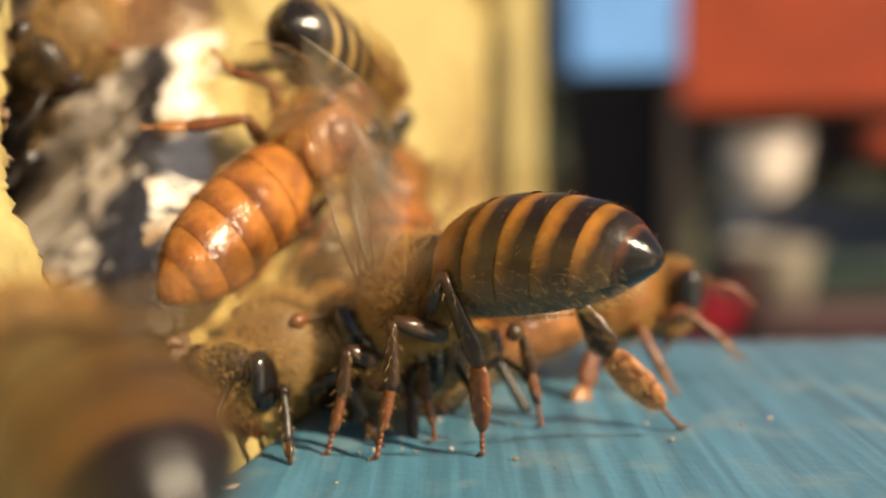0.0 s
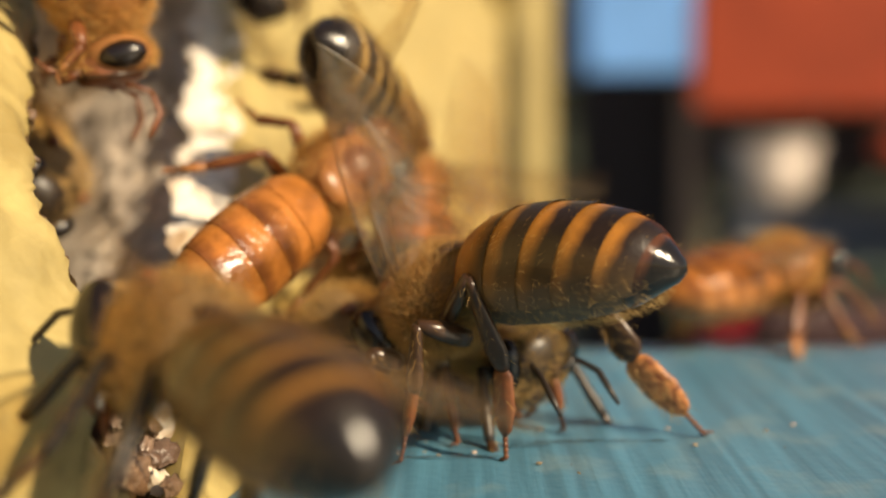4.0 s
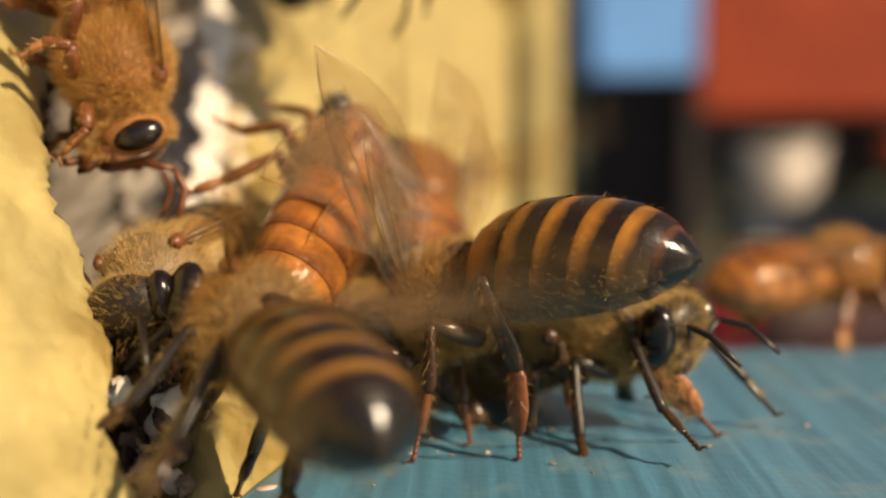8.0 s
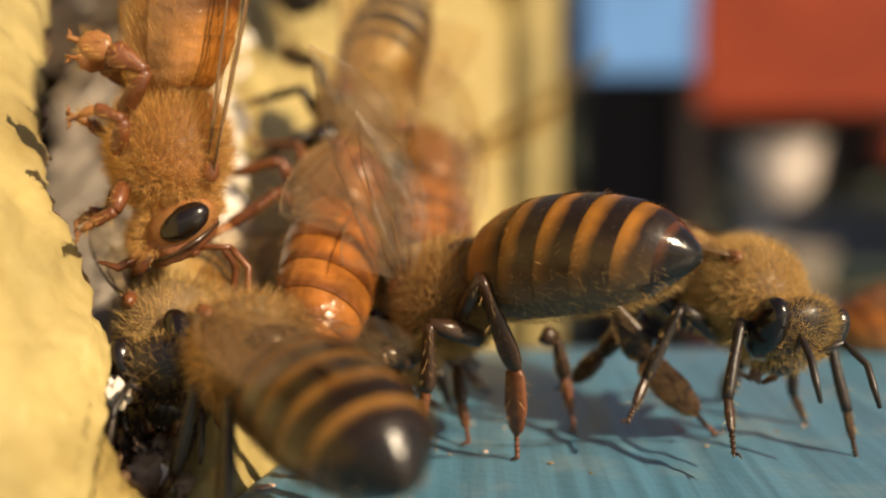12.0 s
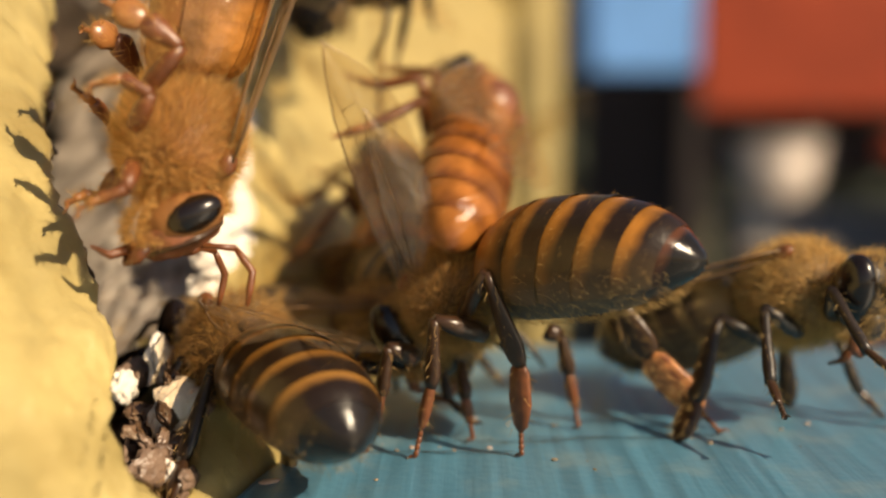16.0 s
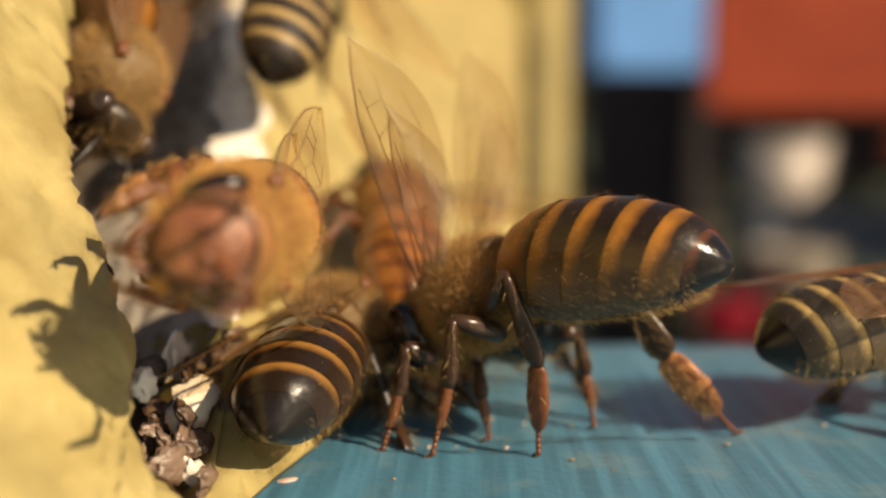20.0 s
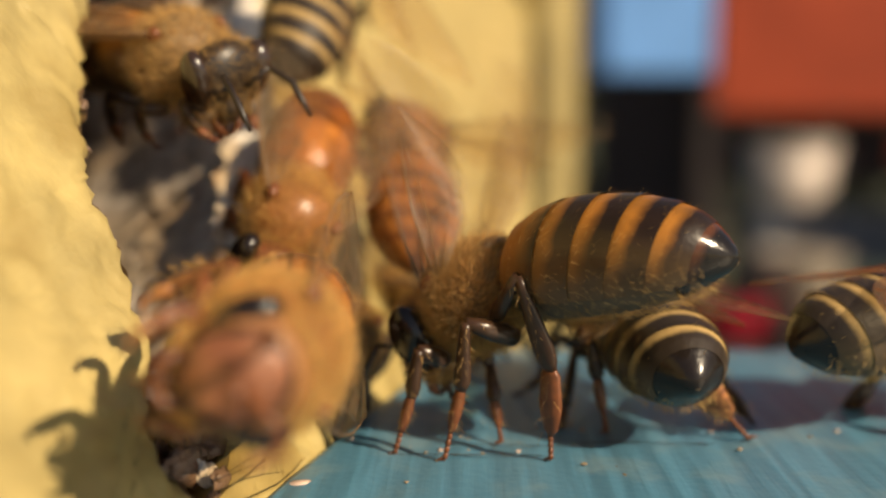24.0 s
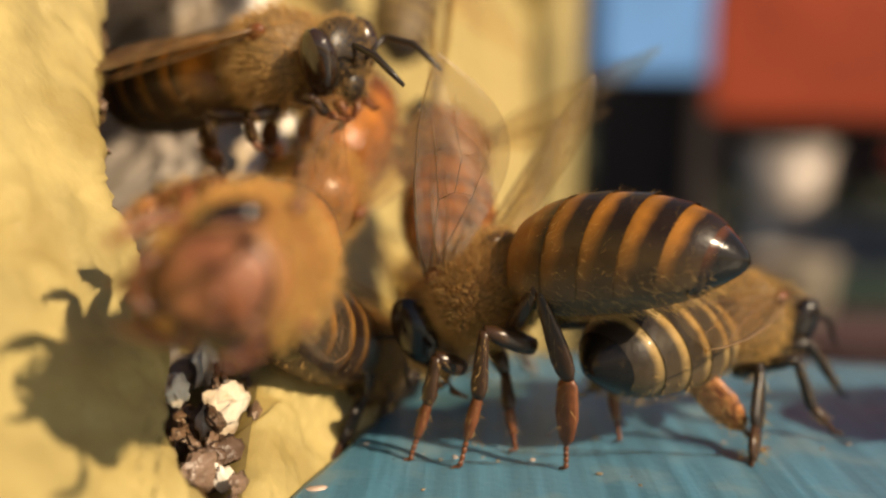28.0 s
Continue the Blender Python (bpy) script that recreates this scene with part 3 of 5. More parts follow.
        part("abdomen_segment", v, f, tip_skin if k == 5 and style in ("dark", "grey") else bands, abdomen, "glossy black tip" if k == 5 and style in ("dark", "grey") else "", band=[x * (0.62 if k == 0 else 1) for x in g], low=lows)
    places, normals = [], []
    for _ in range(int(2600 * furry)):
        s, w = rng.uniform(0.03, 0.9), rng.uniform(-math.pi, math.pi)
        low = math.sin(w) < -0.15
        if not low and rng.uniform() < 0.55:
            s = (0.05, 0.22, 0.39, 0.55, 0.71)[rng.integers(5)] + rng.uniform(0, 0.06)
        if rng.uniform() < (0.5 if low and math.sin(w) > -0.75 else 0.2 if low else 0.82):
            continue
        r = abdomen_radius(s) * fat
        d = waist.to_3x3() @ Vector((0, math.cos(w), math.sin(w)))
        places.append(axis(s) + waist.to_3x3() @ Vector((0, math.cos(w) * r * 0.99, math.sin(w) * r * 0.91 * depth(s))))
        normals.append(d * (1.0 if low else 0.55))
    back = waist.to_3x3() @ Vector((-0.9, 0, 0))
    tagged(part("abdomen_fur", *bristles(oblique((places, []))[0], normals, back, 0.32, 0.011, rng, 0.34), hairs, abdomen), kind="stuff")
    # legs
    legs = legs or {}
    base = clinging_legs() if cling else standing_legs(h)
    for side, word in ((1, "left_"), (-1, "right_")):
        for which in ("fore", "mid", "hind"):
            joints = legs.get(word + which) or [(x + rng.uniform(-0.25, 0.25), y * side * splay, z) for x, y, z in base[which]]
            add_leg(bee, which, joints, style, rng, bool(legs), plates == "black")
    made = []
    for side in (1, -1):
        made.append(add_wing(bee, "fore", side, wings[0], membrane))
        made.append(add_wing(bee, "hind", side, wings[1], membrane))
    return bee, made, (thorax, head, abdomen)


def keyed(thing, rows):
    walk(thing, [(t, pose(x * MM, y * MM, z * MM, rx, ry, rz)) for t, x, y, z, rx, ry, rz in rows])


def fan(made, rate, low, high, start=0.0, stop=28.0, shift=0.0, folded=False, ride=None, lean=0.05, dwell=1.0):
    """Beat the four wings between two lifts (degrees: 0 straight up, 90 out and back) from start to stop. lean tips the upper end, dwell lingers there."""
    for i, ob in enumerate(made):
        side = 1 if i < 2 else -1
        kind = i % 2
        root = ob.matrix_basis.translation.copy()
        rows = []
        steps = int(28.0 * FPS)
        for k in range(steps + 1):
            t = k / FPS
            on = start <= t <= stop
            if not on and k % 15 and not (start - 0.07 <= t <= stop + 0.07):
                continue
            beat = 0.5 + 0.5 * math.sin(2 * math.pi * rate * t + shift + 0.4 * math.sin(t * 1.7) + (0.25 if kind else 0))
            lift = radians(low + (high - low) * beat ** dwell) + (0.12 if kind else 0)
            if not on:
                lift = radians(high)
            upw, out = Vector((lean, 0.30 * side, 0.95)), Vector((-0.76, 0.50 * side, 0.02))
            d = upw * math.cos(lift) + out * math.sin(lift)
            front = Vector((1.0, 0.25 * side * math.sin(lift), 0.15))
            turn = wing_turn(d, front)
            if not on and folded:
                o, f = (REST_HIND if kind else REST)
                turn = wing_turn(o, f)
            where = Matrix.Translation(root) @ turn
            if ride:
                a, b = [(p, q) for p, q in zip(ride, ride[1:]) if p[0] <= t + 1e-6][-1]
                where = a[1].lerp(b[1], min(1, (t - a[0]) / (b[0] - a[0]))) @ where
            rows.append((t, where))
        walk(ob, rows)


# ---- the hive's front wall, with the worn entrance hole ----
# u runs along the wall away from the camera, v up, w out of it
WALL = Matrix(((0.23362, -0.54372, 0.80610, -16.07 * MM), (0.97233, 0.13064, -0.19368, 0), (0, 0.82904, 0.55919, 0), (0, 0, 0, 1)))
HOLE_LEFT = ((31.0, 0.3), (30.5, 1.8), (30.2, 3.6), (31.2, 5.2), (32.6, 5.8), (33.9, 8.2), (35.1, 11.7), (38.3, 15.4), (41.9, 19.4), (48.0, 27.0))
HOLE_RIGHT = ((67.0, 28.0), (60.5, 21.7), (55.2, 17.5), (49.7, 13.1), (43.5, 8.5), (37.4, 3.6), (34.1, 1.6), (32.2, 0.4))


def hole_outline(count):
    """The ragged outline of the hole along u and v: up its near edge, down its far edge."""
    pts = [np.array(p) for p in HOLE_LEFT + HOLE_RIGHT]
    pts.append(pts[0])
    steps = [0.0]
    for a, b in zip(pts, pts[1:]):
        steps.append(steps[-1] + float(np.linalg.norm(b - a)))
    rim = []
    for k in range(count):
        s = steps[-1] * k / count
        u, v = (float(np.interp(s, steps, [p[i] for p in pts])) for i in (0, 1))
        du = noise.noise(Vector((u * 0.8, v * 0.8, 3.0))) * 0.55 + noise.noise(Vector((u * 2.4, v * 2.4, 7.0))) * 0.28 + noise.noise(Vector((u * 7, v * 7, 1.0))) * 0.10
        dv = noise.noise(Vector((u * 1.6, v * 1.6, 11.0))) * 0.30
        if u > hole_mid(v) and v < 9:
            du, dv = 0.0, 0.0
        rim.append((u + du, v + dv * min(1, v)))
    return rim


def hole_mid(v):
    """The u half way between the hole's near and far edge."""
    a = np.interp(v, [p[1] for p in HOLE_LEFT], [p[0] for p in HOLE_LEFT])
    b = np.interp(v, [p[1] for p in HOLE_RIGHT[::-1]], [p[0] for p in HOLE_RIGHT[::-1]])
    return (a + b) / 2


def wall_relief(u, v):
    """Lumps of old thick paint, in millimetres."""
    p = Vector((u, v, 0.0))
    return 0.38 * noise.noise(p * 0.28) + 0.24 * noise.noise(p * 0.75 + Vector((5, 1, 2))) + 0.10 * noise.noise(p * 2.1) + 0.025 * noise.noise(p * 5.5)


END_U, END_SLOPE = 80.5, 2.9      # u of the far edge at v = 0, and its lean


def build_wall():
    sides, rings = 480, 90
    u0, u1, v0, v1 = -70.0, 400.0, -14.0, 150.0
    cu, cv = 41.5, 13.0
    verts, faces = [], []
    rim = hole_outline(sides)
    for r in range(rings + 1):
        f = r / rings
        g = 0.30 * f + 0.70 * f ** 3.2
        for i in range(sides):
            ru, rv = rim[i]
            du, dv = ru - cu, rv - cv
            k = 1e9
            if du > 0:
                k = min(k, (u1 - cu) / du)
            elif du < 0:
                k = min(k, (u0 - cu) / du)
            if dv > 0:
                k = min(k, (v1 - cv) / dv)
            elif dv < 0:
                k = min(k, (v0 - cv) / dv)
            # the far edge runs slantwise
            away = du - END_SLOPE * dv
            if away > 0:
                k = min(k, (END_U - cu + END_SLOPE * cv) / away)
            s = 1 + (k - 1) * g
            u, v = cu + du * s, cv + dv * s
            near = min(1.0, math.hypot(u - ru, v - rv) / 1.6)
            roll = -0.55 * (1 - near) ** 2
            verts.append((u, v, wall_relief(u, v) + roll))
    for r in range(rings):
        for i in range(sides):
            q = (i + 1) % sides
            a, b = r * sides + i, r * sides + q
            faces.append((a, b, b + sides, a + sides))
    # close it behind: a board 14 mm thick
    n0 = rings * sides
    o = len(verts)
    for i in range(sides):
        x, y, _ = verts[n0 + i]
        verts.append((x, y, -14.0))
    for i in range(sides):
        q = (i + 1) % sides
        faces.append((n0 + i, n0 + q, o + q, o + i))
    wall = part("wall_hive_front", verts, faces, YELLOW, None, "thick cream-yellow painted wooden hive wall with worn hole", WALL)
    tagged(wall, category="wall", kind="structure")
    # the cut edge of the hole: chipped white primer outside, dark brown wood further in
    ev, ef = [], []
    depth = 22
    for d in range(depth + 1):
        w = -0.42 - 6.8 * d / depth
        for i in range(sides):
            u, v = rim[i]
            nz = noise.noise(Vector((u * 1.4, v * 1.4, w * 1.2))) * 0.75 * min(1, d / 2) + noise.noise(Vector((u * 4, v * 4, w * 4))) * 0.34 * min(1, d / 1.5) + noise.noise(Vector((u * 9, v * 9, w * 9))) * 0.14 * min(1, d / 1.5)
            if u > hole_mid(v) and v < 7:
                nz *= 0.05
            elif u > hole_mid(v):
                nz *= 0.5
            k = 1 + (nz - 0.018 * d) / 7.0
            ev.append((cu + (u - cu) * (k + 0.004), cv + (v - cv) * k, w))
    for d in range(depth):
        for i in range(sides):
            q = (i + 1) % sides
            ef.append((d * sides + i, (d + 1) * sides + i, (d + 1) * sides + q, d * sides + q))
    def middle(face):
        return rim[face[0] % sides][0], rim[face[0] % sides][1], face[0] // sides

    upper_far, deep_far, painted, rest = [], [], [], []
    for face in ef:
        u, v, d = middle(face)
        if u > hole_mid(v) and v > 5.5 + 1.2 * noise.noise(Vector((u, v, d * 0.4))):
            (upper_far if d < 9 + 3 * noise.noise(Vector((u * 0.8, v * 0.8, 4))) else deep_far).append(face)
        elif u > hole_mid(v) and d < 11 + 4 * noise.noise(Vector((u * 0.9, v * 0.9, 8))):
            painted.append(face)
        else:
            rest.append(face)
    part("hole_edge", ev, painted, YELLOW, wall, "yellow paint run over the edge")
    part("hole_edge", ev, upper_far, RAW_EDGE, wall, "splintered whitish cut edge of the hole")
    part("hole_edge", ev, deep_far, BARE_WOOD, wall, "bare beige wood in the thickness of the wall")
    part("hole_edge", ev, rest, STAINED, wall, "brown-stained cut edge with white chips")
    iv, jf = [], []
    for d in range(7):
        w = -7.2 - 6.8 * d / 6
        for i in range(sides):
            u, v = rim[i]
            nz = noise.noise(Vector((u * 1.1, v * 1.1, w))) * 0.5
            k = 0.95 + nz / 7.0
            iv.append((cu + (u - cu) * k, cv + (v - cv) * k, w))
    for d in range(6):
        for i in range(sides):
            q = (i + 1) % sides
            jf.append((d * sides + i, (d + 1) * sides + i, (d + 1) * sides + q, d * sides + q))
    part("hole_lining", iv, [q for q in jf if not (rim[q[0] % sides][0] > hole_mid(rim[q[0] % sides][1]) and rim[q[0] % sides][1] > 6)], BROWN_WOOD, wall, "dark brown wood inside the hole")
    part("hole_lining", iv, [q for q in jf if rim[q[0] % sides][0] > hole_mid(rim[q[0] % sides][1]) and rim[q[0] % sides][1] > 6], BARE_WOOD, wall, "bare beige wood inside the hole")
    # a band of thick peeling white primer along the far rim
    bv, bf = [], []
    far = [i for i in range(sides) if rim[i][0] > hole_mid(rim[i][1]) and 5.0 < rim[i][1] < 26.5]
    for i in far:
        u, v = rim[i]
        wide = max(0.15, (2.5 + 2.2 * noise.noise(Vector((u * 0.45, v * 0.45, 9))) + 1.0 * noise.noise(Vector((u * 1.5, v * 1.5, 2)))) * min(1, (v - 4.8) / 3))
        for k in range(7):
            g = (k / 6 - 0.42) * wide
            x, y = u + g * 0.62, v - g * 0.78
            bump = 0.26 * noise.noise(Vector((x * 1.8, y * 1.8, 3))) + 0.12 * noise.noise(Vector((x * 5, y * 5, 1)))
            bv.append((x, y, wall_relief(x, y) - 0.55 * max(0, 1 - max(g, 0) / 1.6) ** 2 + 0.3 * min(g, 0) + (0.16 + bump if 0 < k < 6 else -0.25)))
    for a in range(len(far) - 1):
        if far[a + 1] - far[a] == 1:
            for k in range(6):
                bf.append((a * 7 + k, a * 7 + k + 1, a * 7 + k + 8, a * 7 + k + 7))
    part("peeling_primer", bv, bf, WHITE_PRIMER, wall, "thick peeling white primer along the hole's rim")
    # splinters and flakes along the rim
    rng = np.random.default_rng(8)
    for k in range(46):
        i = int(rng.integers(sides))
        u, v = rim[i]
        if v > 24:
            continue
        s = rng.uniform(0.25, 0.8) if u > hole_mid(v) else rng.uniform(0.12, 0.3)
        fv, ff = ball((u + rng.uniform(-0.25, 0.25), v, -0.35 - rng.uniform(0, 0.9)), (s * 0.55, s, s * 0.42), Euler(rng.uniform(0, 3, 3)).to_matrix(), 5, 7, dent=lambda d: 1 + 0.35 * noise.noise(d * 2.5 + Vector((k, 0, 0))))
        part("paint_flake", fv, ff, RAW_EDGE if v > 8 and u > hole_mid(v) else STAINED, wall, smooth=False)
    # larger chips of white primer at the foot of the hole
    for k in range(26):
        f = rng.uniform(0, 1)
        u, v = 31.5 + 5.5 * f + rng.uniform(-0.8, 0.5), 0.6 + 4.2 * f + rng.uniform(-0.6, 0.8)
        s = rng.uniform(0.25, 0.75)
        fv, ff = ball((u, v, -rng.uniform(0.2, 2.6)), (s, s * rng.uniform(0.5, 1.0), s * 0.3), Euler(rng.uniform(-0.6, 0.6, 3)).to_matrix(), 12, 20, dent=lambda d: 1 + 0.6 * noise.noise(d * 1.9 + Vector((k, 5, 0))) + 0.25 * noise.noise(d * 5 + Vector((0, k, 0))))
        part("paint_chip", fv, ff, PINK_CHIP if k % 3 == 0 else STAINED, wall)
    low = [q for q in rim if q[0] > hole_mid(q[1]) and 3.2 < q[1] < 8.5]
    for k in range(16):
        u, v = low[int(rng.integers(len(low)))]
        s = rng.uniform(0.3, 0.8)
        fv, ff = ball((u + rng.uniform(-0.5, 0.1), v + rng.uniform(-0.3, 0.3), -rng.uniform(0.1, 1.8)), (s, s * rng.uniform(0.6, 1.1), s * 0.4), Euler(rng.uniform(-0.8, 0.8, 3)).to_matrix(), 12, 20, dent=lambda d: 1 + 0.5 * noise.noise(d * 2 + Vector((k, 9, 0))) + 0.2 * noise.noise(d * 6))
        part("primer_chip", fv, ff, WHITE_PRIMER if k % 3 else STAINED, wall)
    for k, (u, v, w, a, b) in enumerate(((34.7, 3.1, -0.9, 0.95, 0.75), (33.0, 0.9, -1.1, 0.35, 0.85), (32.2, 4.3, -0.5, 0.5, 0.55), (36.2, 4.7, -1.4, 0.8, 0.9))):
        fv, ff = ball((u, v, w), (a, b, 0.3), Euler((0.3, -0.5, 0.4 * k)).to_matrix(), 14, 24, dent=lambda d: 1 + 0.55 * noise.noise(d * 1.8 + Vector((k, 3, 2))) + 0.25 * noise.noise(d * 5))
        part("primer_chip", fv, ff, WHITE_PRIMER, wall, "loose white primer chip at the hole's foot")
    return wall


build_wall()

# the inside of the hive is a box whose dark colour stands in for shade
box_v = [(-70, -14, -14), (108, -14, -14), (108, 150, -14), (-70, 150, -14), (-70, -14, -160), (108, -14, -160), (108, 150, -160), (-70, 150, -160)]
hive_box = part("hive_inside", box_v, [(0, 1, 5, 4), (1, 2, 6, 5), (2, 3, 7, 6), (3, 0, 4, 7), (4, 5, 6, 7)], INSIDE_SHADE, None, "inside of the beehive box, its shade put into the dark colour", WALL, smooth=False)
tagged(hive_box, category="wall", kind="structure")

# the hive's corner batten at the far end of the wall; its olive tone imitates shade
BATTEN_X = 25.6
bv, bf = tube([(BATTEN_X - 15.5, 192, -140), (BATTEN_X - 15.5, 192, 0), (BATTEN_X - 15.5, 192, 90), (BATTEN_X - 15.5, 192, 190)], [(15.5, 6.5)] * 4, 28, up=(1, 0, 0))
bv = [(x, y, z) for x, y, z in bv]
tagged(part("corner_batten", bv, bf, OLIVE, None, "rounded corner batten of the hive, yellow toned to olive for shade"), category="trim", kind="structure")


# ---- the landing board: two blue planks that end at a dark gap before the wall ----
def plank(name, y0, y1, mat, label, rough):
    def edge(y):
        return -16.07 + 0.24027 * y + 0.42
    nx, ny = 150, 44
    verts, faces = [], []
    for j in range(ny + 1):
        y = y0 + (y1 - y0) * j / ny
        for i in range(nx + 1):
            f = (i / nx) ** 1.6
            x0 = edge(y) + 0.10 * noise.noise(Vector((y * 1.2, 4, 0)))
            x = x0 + (150 - x0) * f
            e = min(1, (y - y0) / 0.35, (y1 - y) / 0.35, (x - x0) / 0.4)
            z = rough * (0.10 * noise.noise(Vector((x * 0.9, y * 0.12, 0))) + 0.05 * noise.noise(Vector((x * 3.1 + y * 0.5, y * 0.25, 4)))) - 0.22 * (1 - max(0, e)) ** 2
            verts.append((x, y, z - 0.05))
    for j in range(ny):
        for i in range(nx):
            a = j * (nx + 1) + i
            faces.append((a, a + 1, a + nx + 2, a + nx + 1))
    loop = [i for i in range(nx + 1)] + [(j + 1) * (nx + 1) - 1 for j in range(1, ny + 1)] + [ny * (nx + 1) + i for i in range(nx - 1, -1, -1)] + [j * (nx + 1) for j in range(ny - 1, 0, -1)]
    o = len(verts)
    for i in loop:
        x, y, z = verts[i]
        verts.append((x, y, -14.0))
    for k in range(len(loop)):
        q = (k + 1) % len(loop)
        faces.append((loop[q], loop[k], o + k, o + q))
    ob = part(name, verts, faces, mat, None, label)
    return tagged(ob, category="board")


plank("landing_board", -60.0, 54.6, BLUE, "streaky weathered blue-painted wooden landing board", 1.5)
# fine dark lines across the board
for x0, x1, y in ((-5.2, 1.4, 35.75), (1.2, 7.4, 37.35), (-3.0, 3.0, 36.9)):
    cv_, cf_ = [], []
    for k in range(31):
        x = x0 + (x1 - x0) * k / 30
        yy = y + 0.12 * noise.noise(Vector((x * 0.7, y, 2)))
        hw = 0.045 * (0.4 + abs(noise.noise(Vector((x * 2.2, y, 5)))) * 2) * min(1, k / 3, (30 - k) / 3)
        zz = 0.11 * 1.5 * noise.noise(Vector((x * 0.9, yy * 0.12, 0))) + 0.0
        cv_ += [(x, yy - hw, 0.03), (x, yy + hw, 0.03)]
    cf_ = [(2 * k, 2 * k + 2, 2 * k + 3, 2 * k + 1) for k in range(30)]
    tagged(part("crack", cv_, cf_, NEAR_BLACK, None, "fine dark line across the blue board"), category="crack", kind="structure")
# added near-black sheet: stands in for the shade in the gap by the wall
gap_v = [(-40, -60, -14.5), (150, -60, -14.5), (150, 54, -14.5), (-40, 54, -14.5)]
tagged(part("gap_shade", gap_v, [(0, 1, 2, 3)], NEAR_BLACK, None, "added dark sheet for the shade in the gap below the board", smooth=False), category="board", kind="structure")

# crumbs and specks of dirt on the planks
rng0 = np.random.default_rng(21)
for k in range(44):
    if k < 26:
        x, y = rng0.normal(-1.5, 3.2), rng0.normal(37.6, 1.5)
    else:
        x, y = rng0.uniform(-4, 16), rng0.uniform(29, 50)
    if x < -16.07 + 0.24027 * y + 1.0:
        continue
    s = rng0.uniform(0.04, 0.13)
    v, f = ball((0, 0, 0), (s, s * rng0.uniform(0.5, 1), s * 0.5), None, 4, 6, dent=lambda d: 1 + 0.4 * noise.noise(d * 2 + Vector((k, 1, 0))))
    tagged(part("crumb", v, f, PROPOLIS if k % 4 else PINK, None, "tiny crumb of dirt lying on the blue board", pose(x * MM, y * MM, -0.02 * MM, 0, 0, k * 50), smooth=False), category="crumb", group="crumbs on the board")
v, f = ball((0, 0, 0), (0.36, 0.22, 0.08), None, 6, 12, dent=lambda d: 1 + 0.3 * noise.noise(d * 2))
tagged(part("paint_flake", v, f, PINK, None, "pinkish flake stuck on the blue plank", pose(-7.0 * MM, 32.85 * MM, -0.05 * MM, 0, 0, 20)), category="flake")


# ---- behind: the rest of the bee yard, far out of focus ----
def slab(name, x0, x1, y0, y1, z0, z1, mat, parent=None, label="", edge=8.0):
    """A box with eased edges, in millimetres."""
    bm = bmesh.new()
    bmesh.ops.create_cube(bm, size=1.0)
    for vv in bm.verts:
        vv.co = Vector(((x0 + x1) / 2 + vv.co.x * (x1 - x0), (y0 + y1) / 2 + vv.co.y * (y1 - y0), (z0 + z1) / 2 + vv.co.z * (z1 - z0))) * MM
    bmesh.ops.bevel(bm, geom=bm.edges[:], offset=edge * MM, segments=2, affect="EDGES", profile=0.5)
    me = bpy.data.meshes.new(name)
    bm.to_mesh(me)
    bm.free()
    me.materials.append(mat)
    ob = new(name, me)
    if parent is not None:
        ob.parent = parent
    if label:
        tagged(ob, label)
    return ob


RED = material("orange_red_paint", (0.52, 0.080, 0.029), 0.5, fine=60, coarse=6, bump=0.001, grain=0.3)
PALE_BLUE = material("pale_blue", (0.17, 0.44, 0.97), 0.5, fine=60, coarse=6, bump=0.001)
DARK_WOOD = material("dark_stand_wood", (0.022, 0.014, 0.016), 0.8, fine=40, coarse=8)
WHITE_PLASTIC = material("white_plastic", (0.58, 0.49, 0.43), 0.4, fine=50, coarse=10)
CREAM_PLASTIC = material("dull_cream_plastic", (0.40, 0.34, 0.27), 0.4, fine=50, coarse=10)
SLATE = material("grey_blue_block", (0.075, 0.092, 0.125), 0.7, fine=60, coarse=9)
GREEN = material("green_crate_plastic", (0.020, 0.050, 0.038), 0.5, fine=60, coarse=9)
CRIMSON = material("crimson_plastic", (0.42, 0.012, 0.035), 0.4, fine=60, coarse=9)
MAROON = material("maroon_wood", (0.065, 0.028, 0.032), 0.7, fine=60, coarse=9)
GRASS = material("trodden_grass", (0.065, 0.075, 0.030), 0.9, second=(0.10, 0.075, 0.05), fine=40, coarse=3, grain=0.5)
LEAF = material("hedge_leaf", (0.030, 0.042, 0.022), 0.7, second=(0.016, 0.020, 0.016), fine=30, coarse=5)

red_hive = new("beehive")
tagged(red_hive, "orange-red painted wooden beehive on a dark stand", "beehive", "beehives in the yard")
slab("hive_body", 322, 900, 1500, 1950, 12, 330, RED, red_hive)
slab("hive_super", 318, 904, 1496, 1954, 338, 600, RED, red_hive)
slab("roof", 300, 922, 1478, 1972, 604, 670, SLATE, red_hive, "grey sheet roof")
slab("landing_shelf", 560, 800, 1400, 1500, -50, -20, RED, red_hive)
slab("stand_rail", 330, 900, 1560, 1640, -80, 6, DARK_WOOD, red_hive)
slab("stand_leg", 150, 300, 1620, 1740, -420, 60, DARK_WOOD, red_hive)
slab("stand_leg", 800, 880, 1560, 1640, -420, -80, DARK_WOOD, red_hive)

corner = Matrix.Translation((0.322, 1.5, 0))
red_hive.matrix_basis = corner @ pose(0, 0, 0, 0, 0, -13.5) @ corner.inverted()

# a pale blue box fills the blue patch left of the red hive
blue_box = new("beehive")
tagged(blue_box, "pale blue box on a dark stand farther back", "beehive", "beehives in the yard")
slab("hive_body", 305, 600, 2600, 3000, 110, 560, PALE_BLUE, blue_box)
